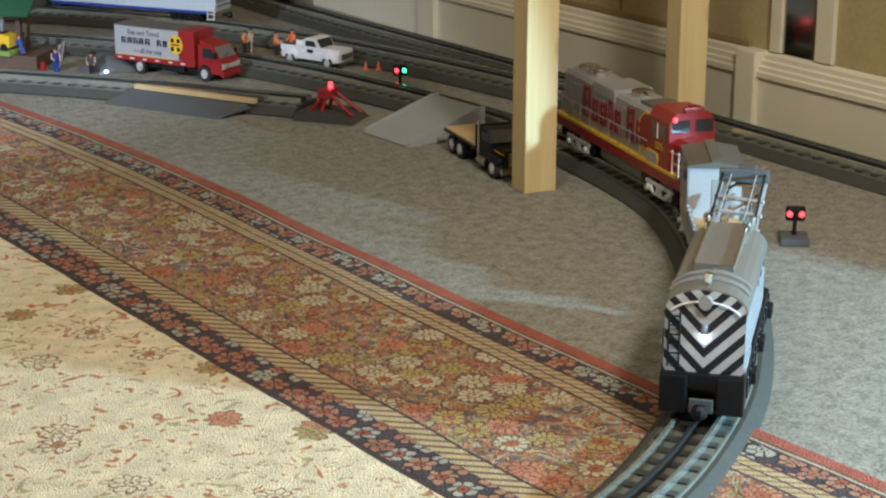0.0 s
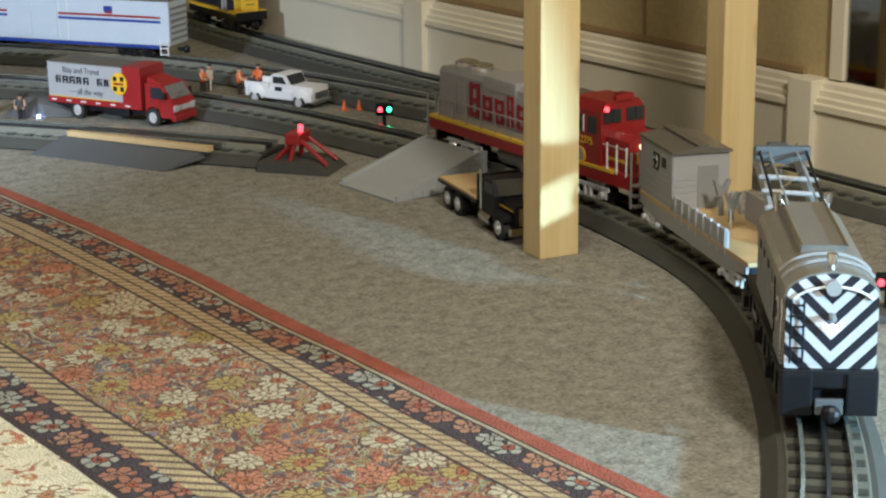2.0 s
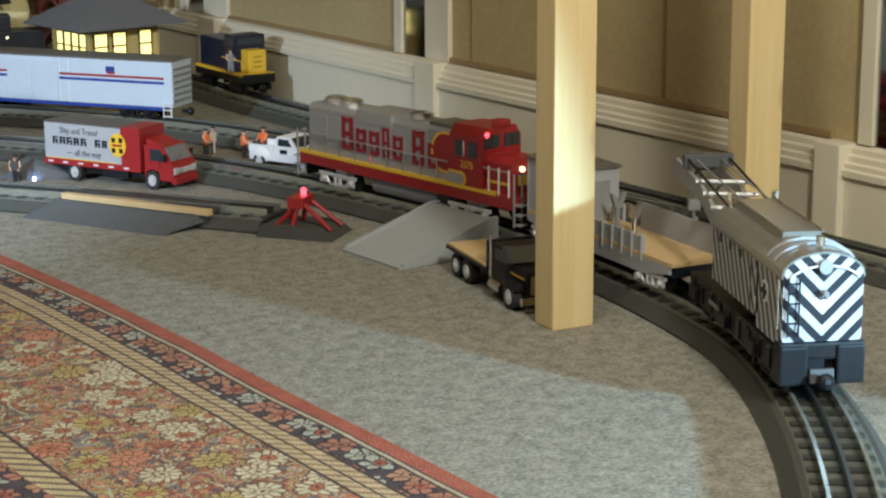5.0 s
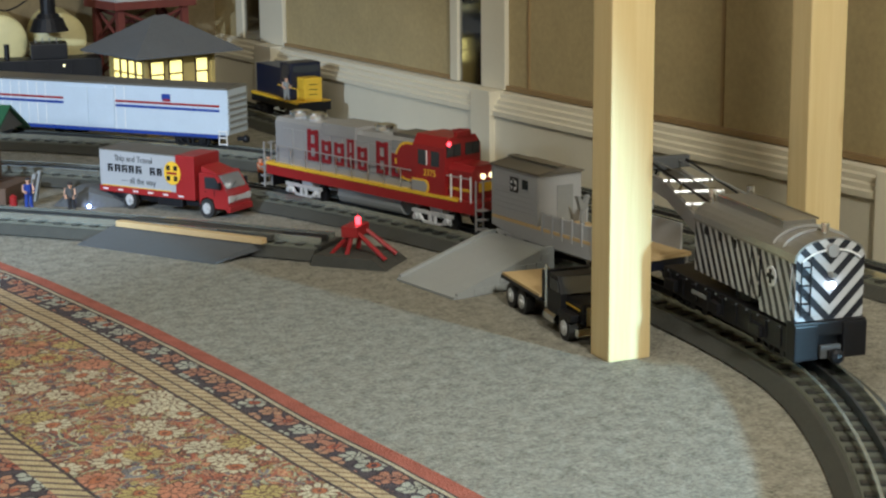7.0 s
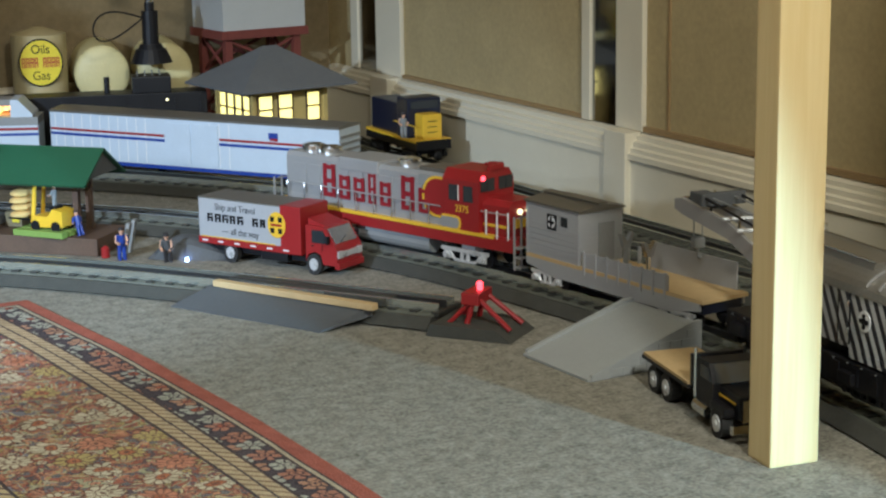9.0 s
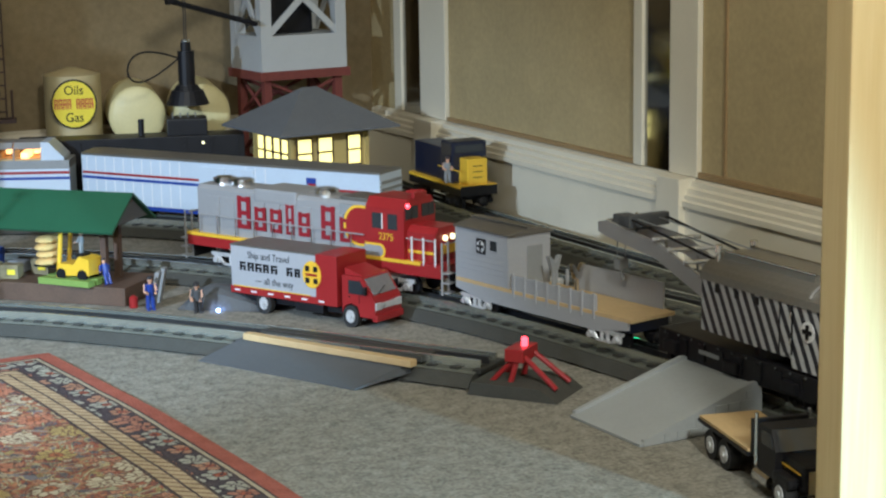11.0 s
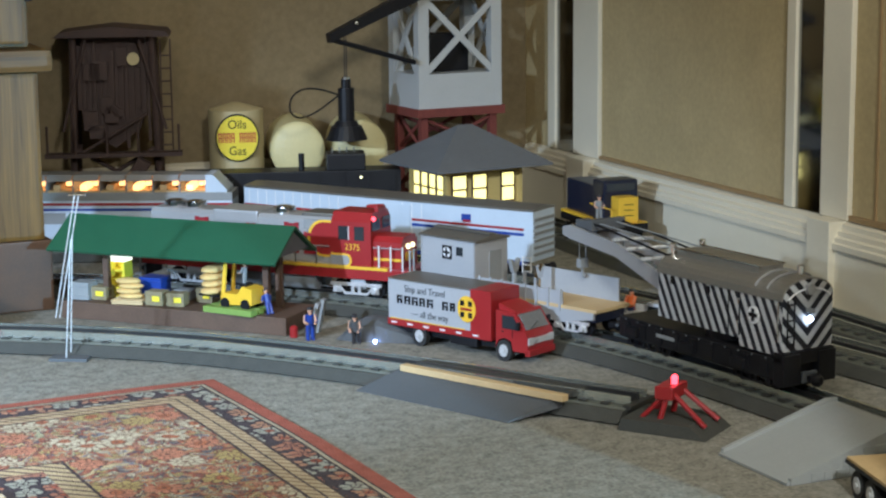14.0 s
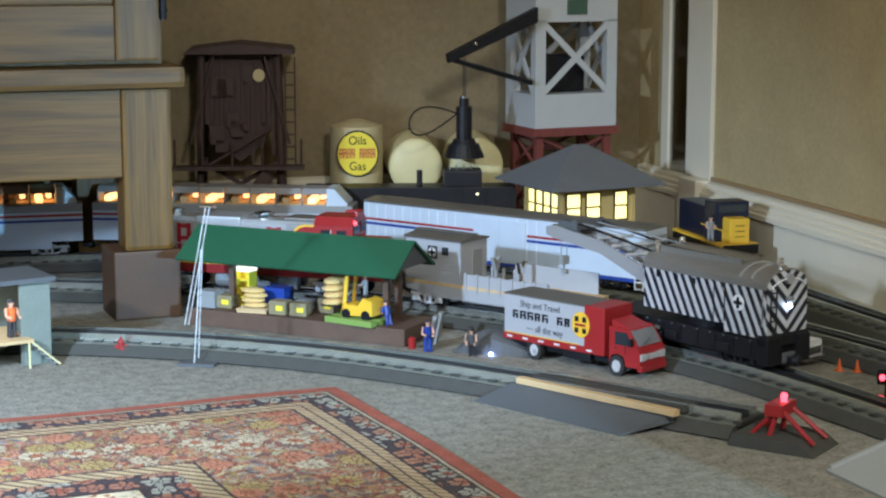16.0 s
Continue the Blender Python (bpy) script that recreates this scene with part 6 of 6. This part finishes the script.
def gantry_tower():
    t = thing("gantry_crane_tower", "white boxy toy crane tower on red lattice legs with black jib", "toy crane", pose(1.245, 3.253, 0, 0, 0, 5) @ Matrix.Diagonal((1.10, 1.0, 1.036, 1)))
    W, D = 0.145, 0.115
    for x in (0.012, W - 0.012):
        for y in (0.012, D - 0.012):
            part("leg", box(B(), x - 0.006, x + 0.006, y - 0.006, y + 0.006, 0.0005, 0.196), M_RUST, t, "dark red lattice leg")
    for a, b in (((0.012, 0.012), (W - 0.012, 0.012)), ((0.012, 0.012), (0.012, D - 0.012)), ((W - 0.012, 0.012), (W - 0.012, D - 0.012)), ((0.012, D - 0.012), (W - 0.012, D - 0.012))):
        for z in (0.01, 0.072, 0.134):
            part("leg_brace", rod(B(), (*a, z), (*b, z + 0.055), 0.003, 6), M_RUST, t)
            part("leg_brace", rod(B(), (*b, z), (*a, z + 0.055), 0.003, 6), M_RUST, t)
    part("collar", box(B(), -0.004, W + 0.004, -0.004, D + 0.004, 0.192, 0.206), M_RUST, t)
    part("lower_panel", box(B(), 0, W, 0, D, 0.206, 0.262), M_TOWERWHITE, t, "white lower panel")
    for x in (0, W - 0.018):
        for y in (0, D - 0.018):
            part("corner_post", box(B(), x, x + 0.018, y, y + 0.018, 0.262, 0.385), M_TOWERWHITE, t)
    part("upper_panel", box(B(), 0, W, 0, D, 0.382, 0.50), M_TOWERWHITE, t)
    part("name_plate", box(B(), 0.055, 0.090, -0.002, 0.0, 0.394, 0.420), mat("plate_green", (0.05, 0.09, 0.06), 0.5), t)
    for y in (0.003, D - 0.003):
        bm = B()
        slab(bm, (0.012, y, 0.262), (W - 0.012, y, 0.383), 0.010, 0.004, "y")
        slab(bm, (W - 0.012, y + 0.0005, 0.262), (0.012, y + 0.0005, 0.383), 0.010, 0.004, "y")
        part("cross_brace", bm, M_TOWERWHITE, t)
    for x in (0.003, W - 0.003):
        bm = B()
        slab(bm, (x, 0.012, 0.262), (x, D - 0.012, 0.383), 0.010, 0.004, "x")
        slab(bm, (x + 0.0005, D - 0.012, 0.262), (x + 0.0005, 0.012, 0.383), 0.010, 0.004, "x")
        part("side_brace", bm, M_TOWERWHITE, t)
    part("machinery", box(B(), 0.035, 0.105, 0.035, 0.085, 0.262, 0.325, bevel=0.006), M_BLACK, t)
    j = part("jib", prism(B(), [(-0.158, 0.322), (-0.160, 0.336), (-0.01, 0.408), (-0.01, 0.384)], -0.030, -0.014, "y"), M_BLACK, t, "black jib")
    part("jib_lamp", ball(B(), (-0.118, -0.034, 0.352), 0.0035), M_CHROME, j)
    part("strut", rod(B(), (-0.150, -0.022, 0.326), (-0.012, -0.012, 0.284), 0.0042, 8), M_BLACK, j)
    for y in (-0.026, -0.018):
        part("cable", rod(B(), (-0.132, y, 0.330), (-0.132, y, 0.262), 0.0008, 6), M_BLACK, j)
    bm = rod(B(), (-0.132, -0.022, 0.196), (-0.132, -0.022, 0.250), 0.0125, 14)
    rod(bm, (-0.132, -0.022, 0.244), (-0.132, -0.022, 0.264), 0.0075, 12)
    rod(bm, (-0.132, -0.022, 0.190), (-0.132, -0.022, 0.198), 0.020, 18, 0.016)
    rod(bm, (-0.132, -0.022, 0.168), (-0.132, -0.022, 0.190), 0.032, 22, 0.023)
    part("magnet", bm, M_BLACK, j, "black lifting magnet")
    part("magnet_cap", rod(B(), (-0.132, -0.022, 0.262), (-0.132, -0.022, 0.268), 0.006, 12), M_CHROME, j)
    bm, pr = B(), None
    for k in range(19):
        u = k / 18
        q = Vector((-0.145 - 0.080 * math.sin(math.pi * u), -0.026, 0.240 + 0.022 * math.sin(2 * math.pi * u) - 0.014 * math.sin(math.pi * u)))
        if pr:
            rod(bm, pr, q, 0.0014, 6)
        pr = q
    part("loose_wire", bm, M_BLACK, j, "loose black wire loop")


gantry_tower()


def tanks():
    t = thing("oil_tank", "cream upright toy oil tank with round yellow sign", "tank", pose(0.959, 3.373, 0, 0, 0, -14) @ Matrix.Diagonal((1, 1, 1.10, 1)))
    bm = rod(B(), (0, 0, 0.0005), (0, 0, 0.198), 0.046, 40)
    rod(bm, (0, 0, 0.198), (0, 0, 0.208), 0.046, 40, 0.008)
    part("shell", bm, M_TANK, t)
    sg = part("round_sign", rod(B(), (0, 0.0, 0.0), (0, -0.003, 0.0), 0.0365, 36), M_BLACK, t, "round yellow sign with black rim", at=pose(0, -0.0455, 0.158))
    part("sign_face", rod(B(), (0, -0.0032, 0), (0, -0.004, 0), 0.034, 36), M_SIGN, sg)
    lettering("sign_upper", "Oils", 0.019, M_BLACK, sg, pose(0, -0.0043, 0.020, 90, 0, 0))
    lettering("sign_lower", "Gas", 0.019, M_BLACK, sg, pose(0, -0.0043, -0.020, 90, 0, 0))
    bm = B()
    for i in range(9):
        if i != 4:
            x = -0.0315 + i * 0.0070
            box(bm, x, x + 0.0018, -0.0052, -0.0042, -0.007, 0.008)
            box(bm, x + 0.004, x + 0.0058, -0.0052, -0.0042, -0.007, 0.008)
            box(bm, x, x + 0.0058, -0.0052, -0.0042, 0.006, 0.008)
            box(bm, x, x + 0.0058, -0.0052, -0.0042, -0.0005, 0.0015)
    part("name_bar", bm, M_SIGNRED, sg, "red letter-like bars")
    for x, y, rz in ((1.039, 3.325, -14), (1.142, 3.30, -14)):
        k = thing("storage_tank", "pale yellow horizontal toy storage tank", "tank", pose(x + 0.012, y, 0, 0, 0, rz) @ Matrix.Diagonal((1, 1, 1.05, 1)), group="storage tanks")
        bm = rod(B(), (0, -0.01, 0.142), (0, 0.13, 0.142), 0.046, 36)
        ball(bm, (0, -0.01, 0.142), 0.0458, 1, 0.25, 1, 24)
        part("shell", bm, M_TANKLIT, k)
        for y0 in (0.02, 0.11):
            part("saddle", box(B(), -0.035, 0.035, y0, y0 + 0.012, 0.0005, 0.108), M_DARKIRON, k)


tanks()


def dark_train():
    t = thing("black_gondola", "black model gondola with tool box behind the mail car", "model rail car", heading(1.015, 3.21, 0.312, -0.097, 0.0005) @ Matrix.Diagonal((1, 1, 1.07, 1)))
    part("body", box(B(), -0.185, 0.165, -0.030, 0.030, 0.045, 0.122, bevel=0.001), M_BLACK, t)
    for i in range(9):
        part("side_rib", box(B(), -0.175 + i * 0.041, -0.171 + i * 0.041, -0.0318, -0.030, 0.048, 0.121), M_BLACK, t)
    part("tool_box", box(B(), 0.045, 0.108, -0.026, 0.026, 0.122, 0.147, bevel=0.002), M_BLACK, t)
    part("stack", rod(B(), (0.005, 0, 0.122), (0.005, 0, 0.146), 0.005, 10), M_BLACK, t)
    for k in range(4):
        part("tool", rod(B(), (0.055 + k * 0.012, -0.01, 0.147), (0.055 + k * 0.012, 0.01, 0.152), 0.0012, 6), M_GREY, t)
    for x in (-0.13, 0.11):
        part("pedestal", box(B(), x - 0.03, x + 0.03, -0.025, 0.025, 0.0185, 0.046), M_BLACK, t)
        wheel_truck(t, x, M_BLACK, 0.022)
    part("marker_lamp", ball(B(), (0.10, -0.033, 0.112), 0.0022), M_AMBERGLOW, t)


dark_train()


def coal_tower():
    t = thing("coaling_tower", "dark rusty toy coaling tower against the back wall", "toy tower", pose(0.684, 3.35, 0, 0, 0, -16) @ Matrix.Diagonal((1, 1, 1.04, 1)))
    W, D = 0.125, 0.09
    for x in (0, W):
        for y in (0, D):
            part("leg", rod(B(), (x - (W / 2 - x) * 0.15, y, 0.0005), (x, y, 0.34), 0.006, 8), M_DARKIRON, t)
    for z in (0.02, 0.09):
        for a, b in (((0, 0), (W, 0)), ((W, 0), (W, D)), ((0, 0), (0, D))):
            part("brace", rod(B(), (*a, z), (*b, z + 0.07), 0.0035, 6), M_DARKIRON, t)
            part("brace", rod(B(), (*b, z), (*a, z + 0.07), 0.0035, 6), M_DARKIRON, t)
    hp = part("hopper", prism(B(), [(0.012, 0.19), (0.006, 0.26), (0.012, 0.335), (W - 0.012, 0.335), (W - 0.006, 0.26), (W - 0.022, 0.19), (W * 0.5, 0.16)], 0.012, D, "y"), M_DARKIRON, t, "rough dark hopper")
    rnd = random.Random(5)
    for i in range(14):
        x = 0.003 + i * 0.0086 + rnd.random() * 0.002
        part("board", box(B(), x, x + 0.0045 + rnd.random() * 0.003, 0.003 + rnd.random() * 0.006, 0.0115, 0.160 + rnd.random() * 0.065, 0.285 + rnd.random() * 0.049), M_DARKIRON, hp)
    part("roof", prism(B(), [(-0.03, 0.335), (-0.02, 0.343), (W * 0.5, 0.352), (W + 0.025, 0.343), (W + 0.03, 0.335)], -0.02, D + 0.02, "y"), M_DARKIRON, t)
    part("vent_disc", rod(B(), (W - 0.03, 0.002, 0.30), (W - 0.03, 0.006, 0.30), 0.010, 16), M_TANK, hp)
    for k in range(9):
        x, z = 0.004 + rnd.random() * 0.105, 0.17 + rnd.random() * 0.13
        part("patch_plate", box(B(), x, x + 0.010 + rnd.random() * 0.02, 0.0005, 0.0035, z, z + 0.008 + rnd.random() * 0.022), M_DARKIRON, hp)
    for a, b in (((-0.02, 0.19), (0.02, 0.33)), ((W + 0.02, 0.19), (W - 0.02, 0.33)), ((0.01, 0.156), (0.115, 0.215))):
        part("diagonal_stay", rod(B(), (a[0], -0.006, a[1]), (b[0], -0.006, b[1]), 0.0025, 6), M_DARKIRON, t)
    for k in range(8):
        part("ladder_rung", rod(B(), (W + 0.014, -0.004, 0.165 + k * 0.02), (W + 0.030, -0.004, 0.165 + k * 0.02), 0.0012, 6), M_DARKIRON, t)
    for x in (W + 0.014, W + 0.030):
        part("ladder_rail", rod(B(), (x, -0.004, 0.156), (x, -0.004, 0.33), 0.0015, 6), M_DARKIRON, t)
    part("walkway", box(B(), -0.05, W + 0.045, -0.03, 0.0, 0.150, 0.156), M_DARKIRON, t)
    for x in (-0.045, 0.0, 0.05, 0.1, 0.165):
        part("rail_post", rod(B(), (x, -0.028, 0.156), (x, -0.028, 0.20), 0.0022, 6), M_DARKIRON, t)
    part("chute", prism(B(), [(0.03, 0.06), (0.10, 0.15), (0.12, 0.14), (0.05, 0.05)], -0.05, -0.02, "y"), M_DARKIRON, t)


coal_tower()

# ---- tracks last: many ties ----
make_track(MAIN, "three-rail model track on grey roadbed, main loop")
make_track(SIDING, "three-rail model siding ending at a red bumper")
make_track(BACK, "three-rail model track carrying the passenger train")
make_track(OUTER, "three-rail model track beside the baseboard").location.z = -0.0012


# ---- what moves ----
def motions():
    """The work train backs along the main loop, away from the camera."""
    knots = ((0, 3.07), (1, 2.9), (2, 2.768), (3.5, 2.615), (6, 2.41), (7, 2.31), (8, 2.22), (9, 2.128), (11.5, 1.866), (12.5, 1.756), (13.5, 1.645), (14.5, 1.538), (15.5, 1.426), (16, 1.365))
    ts, ss = zip(*knots)
    for ob, gap, half in ((LOCO, -0.396, 0.13), (TENDER, 0.0, 0.108), (CRANE, 0.345, 0.1)):
        walk(ob, [(k * 0.5, car_pose(MAIN, float(np.interp(k * 0.5, ts, ss)) + gap, half)) for k in range(33)])


motions()
